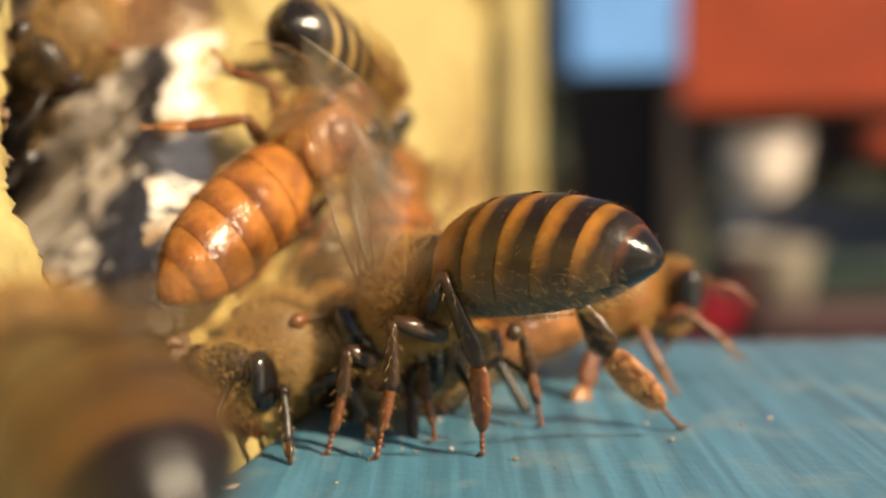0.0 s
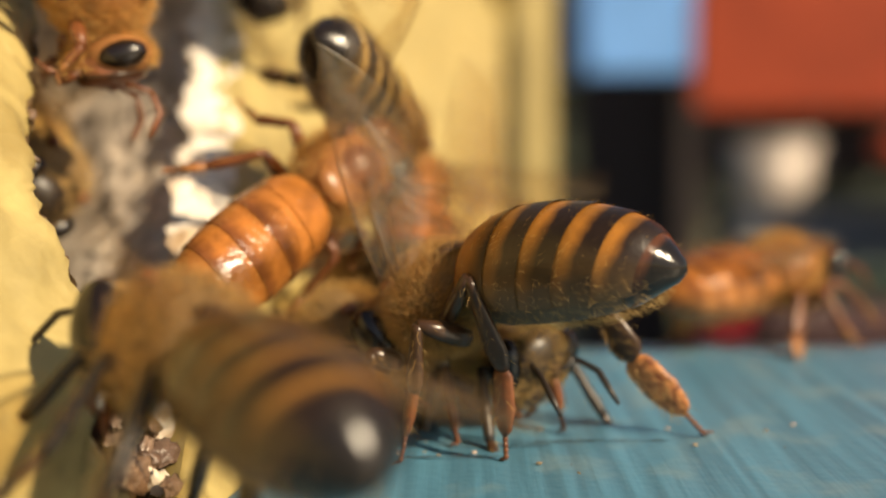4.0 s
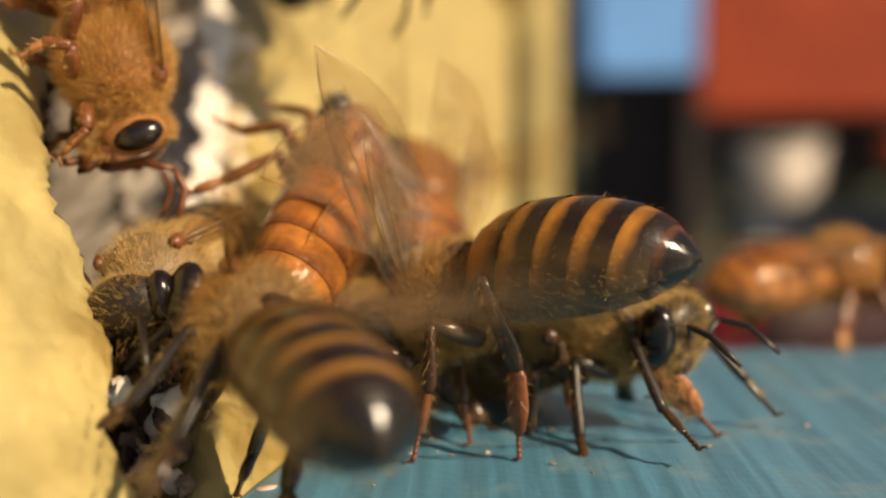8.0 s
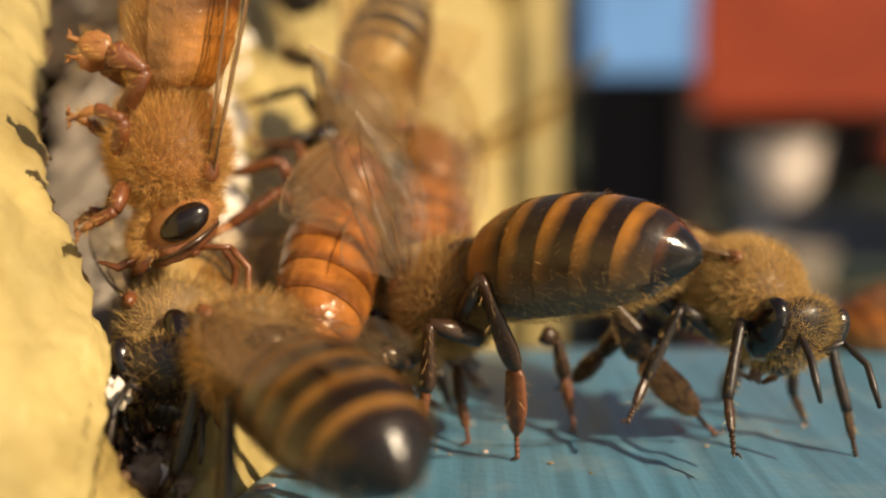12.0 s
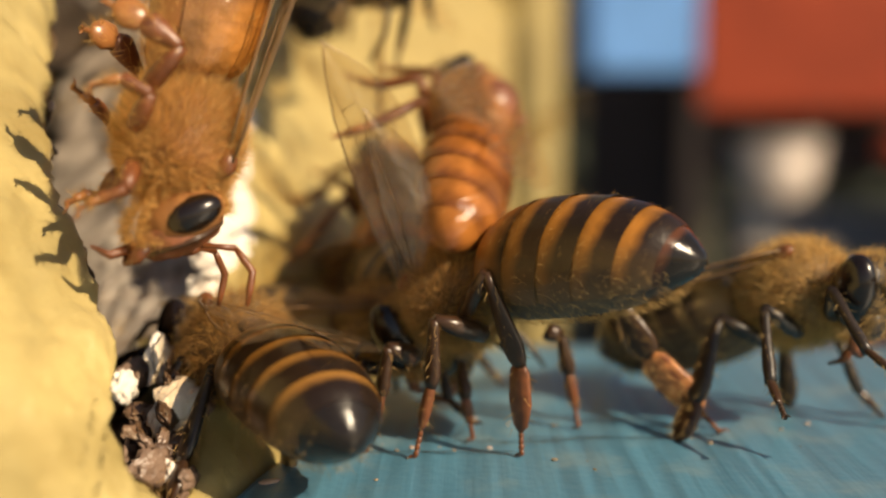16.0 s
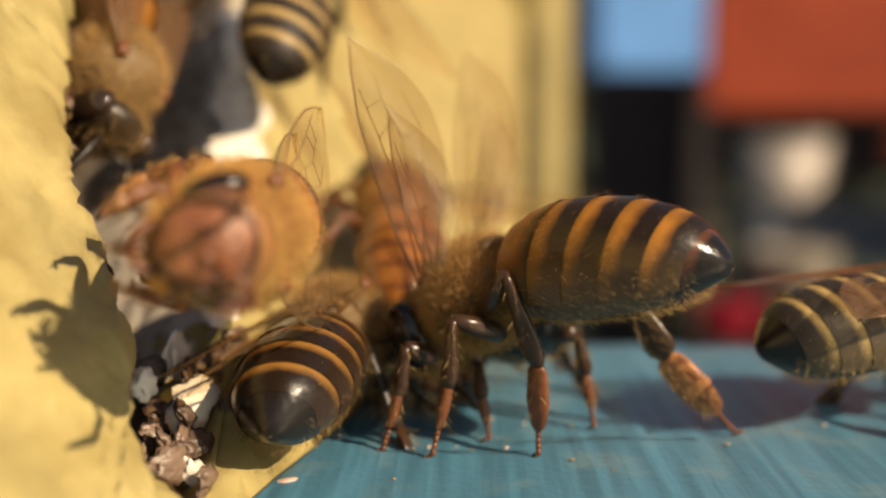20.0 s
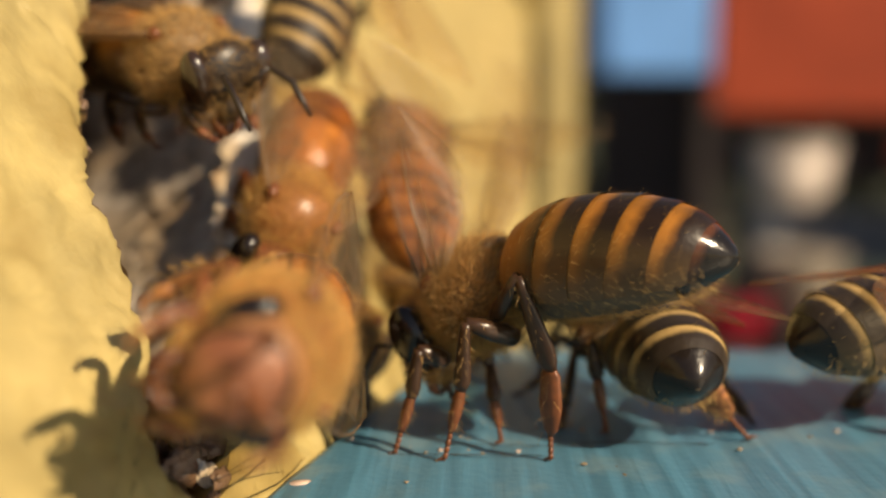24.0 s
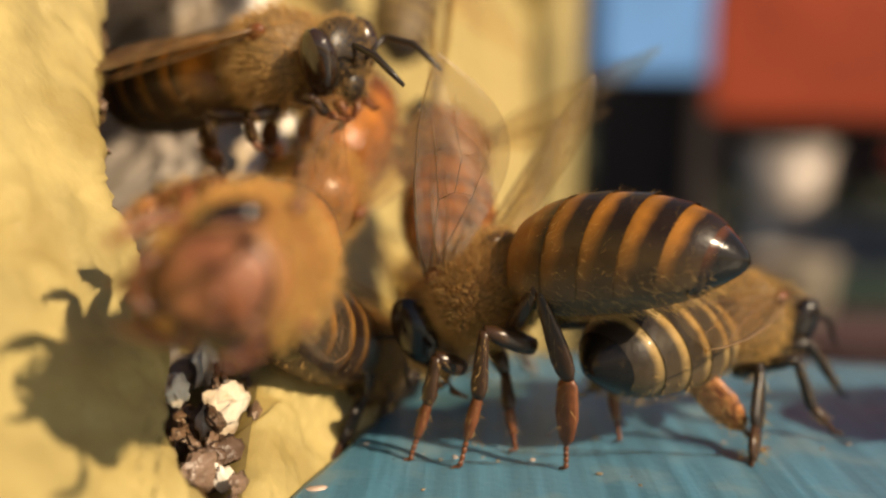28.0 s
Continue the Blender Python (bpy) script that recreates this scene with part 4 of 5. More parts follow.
slab("roof", 285, 620, 2580, 3020, 562, 620, SLATE, blue_box, "grey sheet roof")
slab("stand", 320, 590, 2620, 2980, -420, 108, DARK_WOOD, blue_box, "dark wooden stand")


def turned(name, profile, mat, x, y, z, label, category, parent=None):
    sides, verts, faces = 28, [], []
    for r, hgt in profile:
        for j in range(sides):
            w = 2 * math.pi * j / sides
            verts.append((r * math.cos(w), r * math.sin(w), hgt))
    for i in range(len(profile) - 1):
        for j in range(sides):
            q = (j + 1) % sides
            faces.append((i * sides + j, i * sides + q, (i + 1) * sides + q, (i + 1) * sides + j))
    ob = part(name, verts, faces, mat, parent, label, pose(x * MM, y * MM, z * MM))
    return tagged(ob, category=category)


block = slab("concrete_block", 380, 700, 1440, 1600, -330, -124, SLATE, None, "grey-blue concrete block on the ground beside the stand")
tagged(block, category="block")
base = slab("concrete_block", 360, 720, 1430, 1610, -420, -332, SLATE, None, "grey concrete base slab on the ground")
tagged(base, category="block")
bucket = turned("bucket", [(0, 0), (46, 0), (51, 4), (60, 96), (56, 96), (52, 10), (0, 8)], WHITE_PLASTIC, 434, 1500, -124, "cream-white plastic bucket standing on a grey block", "bucket")
part("rim", *merged(tube([(61 * math.cos(a), 61 * math.sin(a), 98) for a in np.linspace(0, 2 * math.pi, 33)], [4.5] * 33, 8)), WHITE_PLASTIC, bucket)
part("handle", *tube([(62 * math.cos(a), -14 - 30 * math.sin(a), 88 - 40 * math.sin(a)) for a in np.linspace(0, math.pi, 15)], [2.2] * 15, 8), SLATE, bucket)
crate = new("crate")
tagged(crate, "dark green plastic crate on the trodden grass", "crate")
slab("crate_wall", 330, 760, 1330, 1344, -420, -196, GREEN, crate)
slab("crate_wall", 330, 344, 1345, 1420, -420, -196, GREEN, crate)
slab("crate_wall", 746, 760, 1345, 1420, -420, -196, GREEN, crate)
slab("crate_rim", 322, 768, 1322, 1329, -196, -176, GREEN, crate)
tub = turned("tub", [(0, 0), (42, 0), (48, 60), (50, 66), (44, 66), (0, 60)], CREAM_PLASTIC, 378, 1250, -216, "small cream-white plastic tub on a maroon board", "tub")
part("rim", *tube([(51 * math.cos(a), 51 * math.sin(a), 68) for a in np.linspace(0, 2 * math.pi, 33)], [3.2] * 33, 8), CREAM_PLASTIC, tub)
low = slab("wooden_board", 340, 900, 1180, 1300, -246, -217, MAROON, None, "maroon-stained board lying on trestles")
tagged(low, category="board")
trestle = slab("wooden_block", 420, 860, 1200, 1290, -420, -247, MAROON, None, "dark maroon wooden block on the ground")
tagged(trestle, category="block")
turned("dish", [(0, 0), (30, 0), (37, 44), (38, 48), (33, 48), (0, 8)], CRIMSON, 296, 1230, -249, "crimson plastic dish beside the maroon board", "dish")
step = slab("wooden_block", 256, 336, 1190, 1280, -420, -250, DARK_WOOD, None, "dark wooden block under the crimson dish")
tagged(step, category="block")

gv, gf = [], []
gn = 60
for j in range(gn + 1):
    for i in range(gn + 1):
        x, y = -60000 + 120000 * i / gn, -60000 + 120000 * j / gn
        gv.append((x, y, -420 + 18 * noise.noise(Vector((x * 0.0004, y * 0.0004, 0)))))
for j in range(gn):
    for i in range(gn):
        a = j * (gn + 1) + i
        gf.append((a, a + 1, a + gn + 2, a + gn + 1))
tagged(part("ground", gv, gf, GRASS, None, "trodden grass and earth of the bee yard"), category="ground", kind="structure")
# the stand that carries this hive
slabs = slab("stand", -300, 60, -50, 80, -420, -142, DARK_WOOD, None, "dark wooden stand under the beehive")
tagged(slabs, category="stand", kind="structure")

hv, hf = [], []
hr = np.random.default_rng(33)
for k in range(5200):
    x, z = hr.uniform(-1500, 4200), hr.uniform(-420, 900)
    y = 4300 + hr.normal(0, 130) + 60 * noise.noise(Vector((x * 0.003, z * 0.003, 0)))
    if z > 620 + 220 * noise.noise(Vector((x * 0.002, 3, 0))):
        continue
    m = Euler(hr.uniform(-1.2, 1.2, 3)).to_matrix()
    s = hr.uniform(28, 62)
    o = len(hv)
    hv += [Vector((x, y, z)) + m @ Vector(q) for q in ((-s, 0, 0), (0, 8, -s * 0.55), (s, 0, 0), (0, 8, s * 0.55))]
    hf.append((o, o + 1, o + 2, o + 3))
hedge = part("hedge", hv, hf, LEAF, None, "dark leafy hedge at the far side of the yard", smooth=False)
tagged(hedge, category="hedge", kind="stuff")
slab("hedge_heart", -1600, 4300, 4420, 4700, -420, 560, LEAF, hedge)


# ---- the bees ----
FANNER_LEGS = {
    'left_hind': [(-0.57, 1.28, -1.96), (-2.69, 1.99, -0.83), (-2.16, 1.05, -3.99), (-0.7, 0.59, -6.92), 'slim'],
    'left_mid': [(-1.01, 0.88, -2.65), (-0.68, 2.78, -1.74), (0.34, 2.78, -3.76), (1.85, 2.93, -5.87)],
    'left_fore': [(1.4, 1.97, -2.66), (1.16, 3.35, -2.12), (2.08, 3.34, -3.49), (3.41, 3.57, -5.22)],
    'right_hind': [(-0.2, -1.76, -2.01), (-3.48, -3.86, -2.53), (-3.67, -4.45, -5.11), (-4.6, -5.95, -8.54)],
    'right_mid': [(-0.89, -2.83, -3.08), (-1.26, -3.11, -3.51), (-0.98, -3.22, -4.85), (-0.5, -3.43, -6.84)],
    'right_fore': [(1.63, -0.5, -2.19), (1.3, -0.23, -3.3), (1.33, 0.08, -4.54), (1.52, 0.15, -6.0)],
}


# how far the guard bee's head is nodded, in degrees, by the second
GUARD_NODS = [(0.0, -15.0), (6.0, -20.0), (8.0, -30.0), (11.0, -55.0), (14.5, -62.0), (17.0, -55.0), (18.5, -42.0), (20.0, -24.0), (28.0, -20.0)]

fanner, fanner_wings, fanner_body = make_bee("fanning_bee", "brown and black banded bee fanning its wings on the blue board", "dark", 5.9, FANNER_LEGS, bend=24.5, droop=1.2, wings=(SPREAD, SPREAD_HIND), furry=2.6, seed=2, nod=-35.0, fat=1.05, slim=1.09, membrane=SHEEN_WING, deep=1.09)
worker, worker_wings, worker_body = make_bee("worker_bee", "brown and black banded bee at the gap below the hole", "dark", 5.0, bend=-4.0, droop=0.7, wings=(SPREAD, SPREAD_HIND), seed=3, plates="black", splay=0.62)
amber_c, amber_wings, amber_c_body = make_bee("young_bee", "amber-orange bee climbing on the yellow wall", "amber", 3.2, bend=0.0, droop=0.3, wings=(SPREAD, SPREAD_HIND), seed=4, slim=1.12, fat=0.9, bald=True)
downward, downward_wings, downward_body = make_bee("guard_bee", "golden furry bee hanging head down at the hole", "golden", 3.3, bend=-4.0, droop=0.4, wings=(REST, REST_HIND), furry=2.6, seed=5, nod=GUARD_NODS[0][1], antenna=1, cling=True)
upper, upper_wings, upper_body = make_bee("worker_bee", "black and cream banded bee on the yellow wall", "grey", 3.2, bend=-4.0, droop=0.3, seed=6)
hanging, hanging_wings, hanging_body = make_bee("worker_bee", "black and grey banded bee clinging to the wall", "grey", 3.0, bend=-6.0, droop=0.3, wings=(SPREAD, SPREAD_HIND), seed=7)
shiny, shiny_wings, shiny_body = make_bee("worker_bee", "dark bee with shiny folded wings leaving the hole", "dark", 3.2, bend=-6.0, droop=0.3, seed=8, eye=EYE_BROWN, furry=1.0, membrane=AMBER_WING, cling=True)
far_right, far_wings, far_right_body = make_bee("worker_bee", "golden bee at the far edge of the blue board", "amber", 3.4, bend=-4.0, droop=0.3, seed=9)
amber_low, amber_low_wings, amber_low_body = make_bee("young_bee", "amber-orange bee clinging below the hole's far edge", "amber", 3.2, bend=-2.0, droop=0.4, seed=15, cling=True)
walker, walker_wings, walker_body = make_bee("worker_bee", "black and tan banded bee walking over the blue board", "grey", 4.9, bend=-8.0, droop=0.4, seed=10, furry=1.7, membrane=AMBER_WING, nod=18.0)
under, under_wings, under_body = make_bee("worker_bee", "black and cream banded bee behind the fanning bee", "grey", 3.3, bend=-8.0, droop=0.5, seed=11)
dark_head, dark_wings, dark_head_body = make_bee("worker_bee", "dark bee with black face by the wall", "grey", 3.2, bend=-4.0, droop=0.4, seed=12)
in_hole, hole_wings, in_hole_body = make_bee("worker_bee", "grey-brown bee gnawing at the hole's edge", "grey", 3.0, bend=-4.0, droop=0.4, seed=13, furry=0.5, cling=True)
fanner_far, fanner_far_wings, fanner_far_body = make_bee("fanning_bee", "amber bee fanning on the yellow wall", "amber", 3.0, bend=4.0, droop=0.3, wings=(SPREAD, SPREAD_HIND), seed=14)

WORKER_ROWS = [
    (0.00, -8.92, 22.42, 6.29, 0.9, -4.4, 124.7),
    (1.20, -7.78, 23.96, 6.48, 0.5, -4.5, 118.1),
    (2.00, -6.51, 25.43, 6.38, 31.4, -4.9, 109.7),
    (2.80, -7.34, 25.93, 6.22, 28.7, -5.9, 120.4),
    (3.50, -7.48, 26.38, 5.97, 33.4, -5.5, 125.1),
    (5.50, -7.45, 27.86, 5.58, 0.0, -10.5, 134.4),
    (6.00, -6.99, 27.76, 4.85, 31.9, -2.9, 131.0),
    (6.70, -7.33, 27.85, 5.49, 0.0, -9.0, 132.4),
    (8.00, -6.98, 31.35, 5.47, 32.0, -9.2, 120.2),
    (9.00, -7.09, 31.40, 5.77, 0.0, -13.6, 119.8),
    (10.00, -6.78, 31.39, 5.57, -0.0, -14.5, 121.0),
    (11.00, -6.24, 31.35, 5.40, 20.1, -11.5, 117.5),
    (12.50, -7.53, 32.22, 4.17, 0.0, -8.2, 127.3),
    (14.50, -7.86, 34.15, 4.09, 23.8, -5.0, 123.4),
    (15.00, -8.55, 35.11, 3.32, 0.0, -5.9, 131.5),
    (15.70, -9.55, 36.04, 2.86, 0.0, -4.8, 130.4),
    (16.00, -8.75, 36.49, 3.54, 21.9, -7.2, 123.0),
    (17.00, -9.17, 37.99, 2.91, 16.8, -3.5, 114.8),
    (17.70, -9.40, 39.01, 2.63, 0.0, -5.9, 113.4),
    (18.50, -8.05, 40.06, 3.50, -20.0, -10.7, 102.8),
    (19.30, -6.95, 40.11, 3.01, 0.0, -10.4, 89.7),
    (20.00, -6.23, 40.13, 3.48, -18.1, -9.3, 83.1),
    (21.00, -6.09, 40.42, 3.90, -10.7, -12.5, 87.2),
    (21.50, -6.67, 40.56, 2.58, -0.0, -9.6, 80.1),
    (23.50, -6.95, 42.00, 2.42, 15.3, 9.5, 80.2),
    (24.20, -7.45, 42.50, 2.61, 13.3, 8.0, 80.3),
    (25.20, -10.25, 43.00, 2.71, 20.1, 9.0, 84.8),
    (26.60, -10.17, 43.00, 2.72, 16.8, 11.2, 83.9),
    (27.40, -7.49, 42.50, 2.46, 19.4, 18.4, 77.2),
    (28.00, -6.57, 42.50, 2.02, 15.9, 21.1, 73.9)
]
AMBER_C_ROWS = [
    (0.00, -5.09, 43.14, 10.66, 83.6, -31.6, 57.4),
    (1.20, -5.02, 43.07, 9.73, 73.1, -31.6, 47.3),
    (2.00, -4.88, 43.07, 9.05, 66.0, -15.8, 52.1),
    (3.00, -4.50, 43.05, 9.23, 60.8, -12.1, 58.5),
    (3.50, -5.12, 42.98, 9.39, 70.5, -22.6, 53.9),
    (5.50, -4.98, 42.97, 9.26, 59.1, -32.9, 70.7),
    (6.00, -5.34, 42.97, 9.48, 55.2, -26.6, 82.1),
    (8.00, -5.43, 42.96, 9.82, 56.3, -29.0, 80.6),
    (9.50, -5.97, 42.96, 9.41, 54.3, -33.4, 77.3),
    (11.00, -5.47, 42.89, 8.34, 53.1, -22.4, 88.5),
    (12.50, -5.39, 42.94, 9.10, 45.6, -31.9, 88.9),
    (14.50, -4.68, 43.13, 11.04, 50.8, -32.6, 91.0),
    (14.90, -5.05, 43.17, 10.82, 41.5, -38.1, 90.9),
    (15.60, -5.07, 43.13, 10.71, 49.9, -32.2, 92.8),
    (16.00, -0.28, 44.27, 11.42, 54.5, -24.8, 84.4),
    (16.40, 7.73, 47.27, 33.56, 54.5, -24.8, 84.4),
    (17.00, 19.73, 52.27, 51.56, 54.5, -24.8, 84.4),
    (28.00, 19.73, 52.27, 51.56, 54.5, -24.8, 84.4)
]
DOWNWARD_ROWS = [
    (0.00, -14.54, 42.97, 22.75, -105.3, 69.3, -94.1),
    (2.00, -14.01, 42.00, 17.42, 34.8, 76.6, 18.1),
    (3.00, -13.92, 41.46, 17.21, -19.0, 72.2, -2.1),
    (6.00, -13.56, 39.98, 14.83, -18.7, 77.7, 22.1),
    (8.00, -13.12, 38.68, 13.65, -17.6, 78.9, 10.3),
    (9.00, -12.48, 37.57, 12.80, -36.2, 83.0, -14.7),
    (10.00, -11.76, 36.55, 12.20, -78.3, 85.0, -49.2),
    (11.00, -11.00, 35.94, 11.33, -140.6, 81.9, -121.1),
    (12.50, -10.02, 34.93, 10.38, -130.2, 81.9, -107.9),
    (14.50, -9.30, 33.91, 10.26, -122.6, 79.2, -100.6),
    (15.00, -10.06, 33.91, 10.08, -126.4, 78.9, -105.2),
    (16.00, -9.59, 33.22, 10.80, -148.8, 72.7, -117.8),
    (17.00, -9.83, 31.49, 8.12, -99.3, 21.1, -65.8),
    (17.60, -9.23, 30.88, 7.87, -96.5, 15.3, -71.6),
    (18.00, -8.79, 30.37, 7.73, -94.5, 11.3, -75.6),
    (18.50, -7.94, 29.99, 7.17, -91.9, 0.6, -86.1),
    (19.20, -7.76, 29.50, 7.63, -92.3, 0.5, -85.8),
    (20.00, -7.60, 29.04, 8.27, -87.4, -2.3, -84.4),
    (21.50, -8.21, 27.84, 7.92, -86.4, -1.7, -83.7),
    (23.50, -6.59, 26.60, 5.66, -87.1, -2.9, -84.2),
    (25.00, -6.81, 25.94, 5.86, -85.0, -2.6, -83.5),
    (25.50, -6.88, 25.97, 5.55, -84.5, -2.7, -83.6),
    (26.00, -6.83, 25.97, 4.98, -84.0, -2.7, -83.5),
    (26.50, -6.88, 25.95, 5.56, -85.3, -2.8, -83.5),
    (27.00, -6.93, 25.92, 6.53, -84.6, -2.6, -83.3),
    (28.00, -7.71, 26.26, 8.08, -86.8, -2.2, -84.4)
]
UPPER_ROWS = [
    (0.00, -3.79, 50.52, 12.81, 36.9, 13.7, 73.4),
    (1.20, -3.84, 50.32, 11.23, 37.5, 14.8, 73.1),
    (3.00, -3.84, 50.14, 9.98, 36.1, 11.7, 72.7),
    (3.50, -3.77, 50.14, 10.05, 36.1, 12.3, 73.5),
    (4.30, -3.36, 49.45, 12.59, 77.5, 34.7, 76.5),
    (4.70, -2.72, 48.85, 15.81, 129.2, 47.9, 90.0),
    (5.20, -2.40, 49.28, 19.29, -83.5, 75.1, -148.5),
    (6.00, -2.49, 49.55, 21.51, -84.3, 73.3, -149.7),
    (9.50, -3.61, 48.41, 20.76, -68.3, 72.1, -133.0),
    (10.30, -4.90, 47.46, 13.13, -45.5, 39.0, -102.7),
    (11.00, -4.68, 47.26, 11.39, -43.7, 37.5, -100.2),
    (12.50, -5.20, 47.34, 12.07, -45.2, 38.1, -102.0),
    (14.90, -4.28, 48.78, 15.25, -42.5, 41.9, -100.5),
    (16.00, -4.06, 49.34, 19.70, -41.1, 45.6, -100.2),
    (18.00, -4.31, 50.25, 26.74, -38.3, 52.5, -99.0),
    (28.00, -6.17, 50.31, 27.49, -36.3, 53.0, -97.0)
]
AMBER_LOW_ROWS = [
    (0.00, -14.52, 69.89, 55.65, -42.5, 70.4, -105.7),
    (17.00, -14.21, 64.58, 46.30, -35.5, 66.7, -98.1),
    (20.00, -12.66, 52.20, 27.86, -28.0, 54.4, -88.9),
    (21.50, -10.46, 47.20, 20.16, -31.5, 46.9, -90.7),
    (23.50, -8.79, 41.61, 7.50, -36.8, 31.1, -90.4),
    (25.00, -8.65, 41.64, 7.78, -38.8, 30.4, -91.9),
    (27.00, -8.35, 41.73, 8.31, -42.2, 31.0, -95.5),
    (28.00, -8.36, 41.77, 8.54, -45.4, 30.3, -98.6)
]
HANGING_ROWS = [
    (0.00, -11.64, 65.10, 26.02, 36.9, -51.6, 89.3),
    (3.00, -10.20, 60.52, 23.18, 42.9, -50.9, 83.1),
    (8.00, -10.00, 65.39, 24.56, 41.5, -52.3, 84.3),
    (11.00, -9.84, 65.57, 24.44, 41.4, -52.6, 84.3),
    (17.00, -8.48, 62.86, 22.20, 46.1, -52.2, 79.3),
    (17.30, -10.45, 61.56, 23.84, 45.7, -67.9, 80.6),
    (18.00, -13.38, 58.53, 19.26, 48.0, -53.5, 77.1),
    (18.50, -12.86, 56.75, 18.71, 43.7, -51.4, 82.6),
    (19.00, -11.47, 55.54, 19.09, 41.9, -48.3, 84.6),
    (20.00, -9.26, 53.13, 19.26, 45.2, -47.3, 80.2),
    (21.50, -9.42, 55.06, 20.22, 44.3, -49.8, 81.5),
    (23.50, -8.88, 52.74, 19.55, 49.8, -49.9, 75.7),
    (25.00, -7.92, 56.50, 20.15, 54.2, -49.2, 70.8),
    (27.00, -6.98, 62.30, 20.89, 53.4, -50.9, 71.2),
    (28.00, -6.21, 70.20, 21.80, 47.0, -53.7, 78.0)
]
SHINY_ROWS = [
    (0.00, -15.74, 47.00, 15.36, -52.3, 22.7, -99.0),
    (1.00, -16.20, 47.00, 16.28, -47.3, 21.5, -96.6),
    (1.70, -16.30, 47.00, 21.49, -39.1, 44.1, -85.7),
    (14.00, -17.06, 47.94, 26.84, -46.3, 51.8, -60.2),
    (18.00, -15.66, 44.58, 15.82, -52.3, 45.0, -64.7),
    (20.00, -15.45, 43.21, 13.19, -55.5, 44.0, -68.1),
    (21.50, -14.69, 42.71, 13.50, -16.2, 37.5, -59.8),
    (22.50, -13.62, 42.25, 13.67, 0.3, 24.1, -50.8),
    (23.50, -13.02, 41.75, 13.62, 9.4, 10.0, -43.7),
    (25.00, -12.39, 40.71, 13.94, 12.6, -7.7, -41.6),
    (26.50, -11.17, 40.34, 13.94, 20.1, -6.2, -26.4),
    (27.00, -10.09, 40.35, 14.25, 19.3, -18.5, -33.3),
    (28.00, -9.55, 39.81, 13.72, 13.6, -15.1, -31.1)
]
FAR_RIGHT_ROWS = [
    (0.00, 7.44, 46.46, 3.50, 0.0, -13.8, 13.5),
    (1.60, 8.45, 49.27, 3.50, -0.0, -11.1, 36.0),
    (3.00, 11.28, 52.68, 3.50, 0.0, -8.4, 42.1),
    (3.50, 14.76, 54.90, 3.50, 0.0, -7.0, 38.1),
    (5.50, 17.81, 56.01, 3.50, 0.0, -6.1, 34.9),
    (6.00, 18.12, 55.69, 3.50, 0.0, -5.8, 32.4),
    (8.00, 19.57, 57.25, 3.50, 0.0, -6.7, 26.8),
    (9.00, 19.48, 60.00, 3.64, 2.6, -6.9, 62.9),
    (9.50, 19.27, 60.00, 4.07, -2.0, -12.8, 78.1),
    (10.00, 18.25, 57.50, 4.73, -0.2, -34.8, 72.2),
    (10.30, 17.51, 54.41, 8.82, 0.0, -57.0, 39.7),
    (10.70, 19.55, 54.57, 9.94, 0.0, -64.4, 50.8),
    (11.10, 20.56, 53.83, 3.70, 0.0, -28.9, 4.9),
    (11.50, 22.13, 53.69, 2.24, 0.0, -18.9, 3.5),
    (12.50, 28.86, 53.83, 2.54, 0.0, -14.4, 2.8),
    (28.00, 29.68, 54.13, 3.63, -0.0, -16.1, 3.5)
]
WALKER_ROWS = [
    (0.00, -1.17, 42.22, 2.67, -0.0, -10.8, -53.9),
    (3.00, -0.73, 41.71, 2.60, 0.0, -13.1, -55.0),
    (5.50, 4.10, 40.87, 3.11, 0.0, -16.0, -55.5),
    (6.00, 4.63, 40.89, 3.06, 0.0, -17.0, -56.0),
    (8.00, 4.96, 40.00, 3.65, -0.2, -23.7, -43.3),
    (9.00, 6.29, 39.54, 4.19, 0.0, -19.6, -58.2),
    (10.00, 8.56, 39.05, 5.08, -5.7, 0.1, -57.0),
    (11.00, 9.49, 38.06, 5.24, -11.3, 0.6, -61.3),
    (12.50, 9.46, 38.02, 5.25, -11.2, 0.5, -62.3),
    (14.50, 11.28, 39.24, 5.16, -2.0, -26.7, -39.1),
    (14.90, 11.14, 39.27, 5.62, 0.0, -23.4, -41.3),
    (16.00, 11.48, 39.27, 4.94, -14.1, -26.2, -38.0),
    (17.00, 12.23, 39.27, 4.53, -14.9, -23.7, -33.0),
    (17.70, 12.51, 39.28, 4.95, 0.0, -19.2, -35.7),
    (18.10, 13.11, 39.74, 4.47, 0.0, -5.2, 33.7),
    (18.50, 14.86, 40.28, 4.63, 2.4, -19.7, 28.7),
    (19.30, 15.38, 40.34, 4.63, -0.4, -16.0, 34.2),
    (20.00, 17.17, 40.41, 4.60, 0.0, -12.7, 22.8),
    (21.00, 15.44, 40.45, 4.88, -8.3, -14.8, 38.4),
    (21.50, 16.33, 40.47, 4.71, 0.0, -12.6, 23.4),
    (23.50, 16.85, 40.51, 4.77, 0.0, -12.1, 23.3),
    (24.10, 18.16, 40.57, 4.81, 0.0, -12.4, 22.3),
    (24.70, 19.70, 40.64, 4.88, -0.0, -12.8, 21.0),
    (25.30, 21.57, 40.68, 4.95, 0.0, -13.3, 18.9),
    (28.00, 24.88, 40.65, 5.58, 0.0, -13.3, 22.2)
]
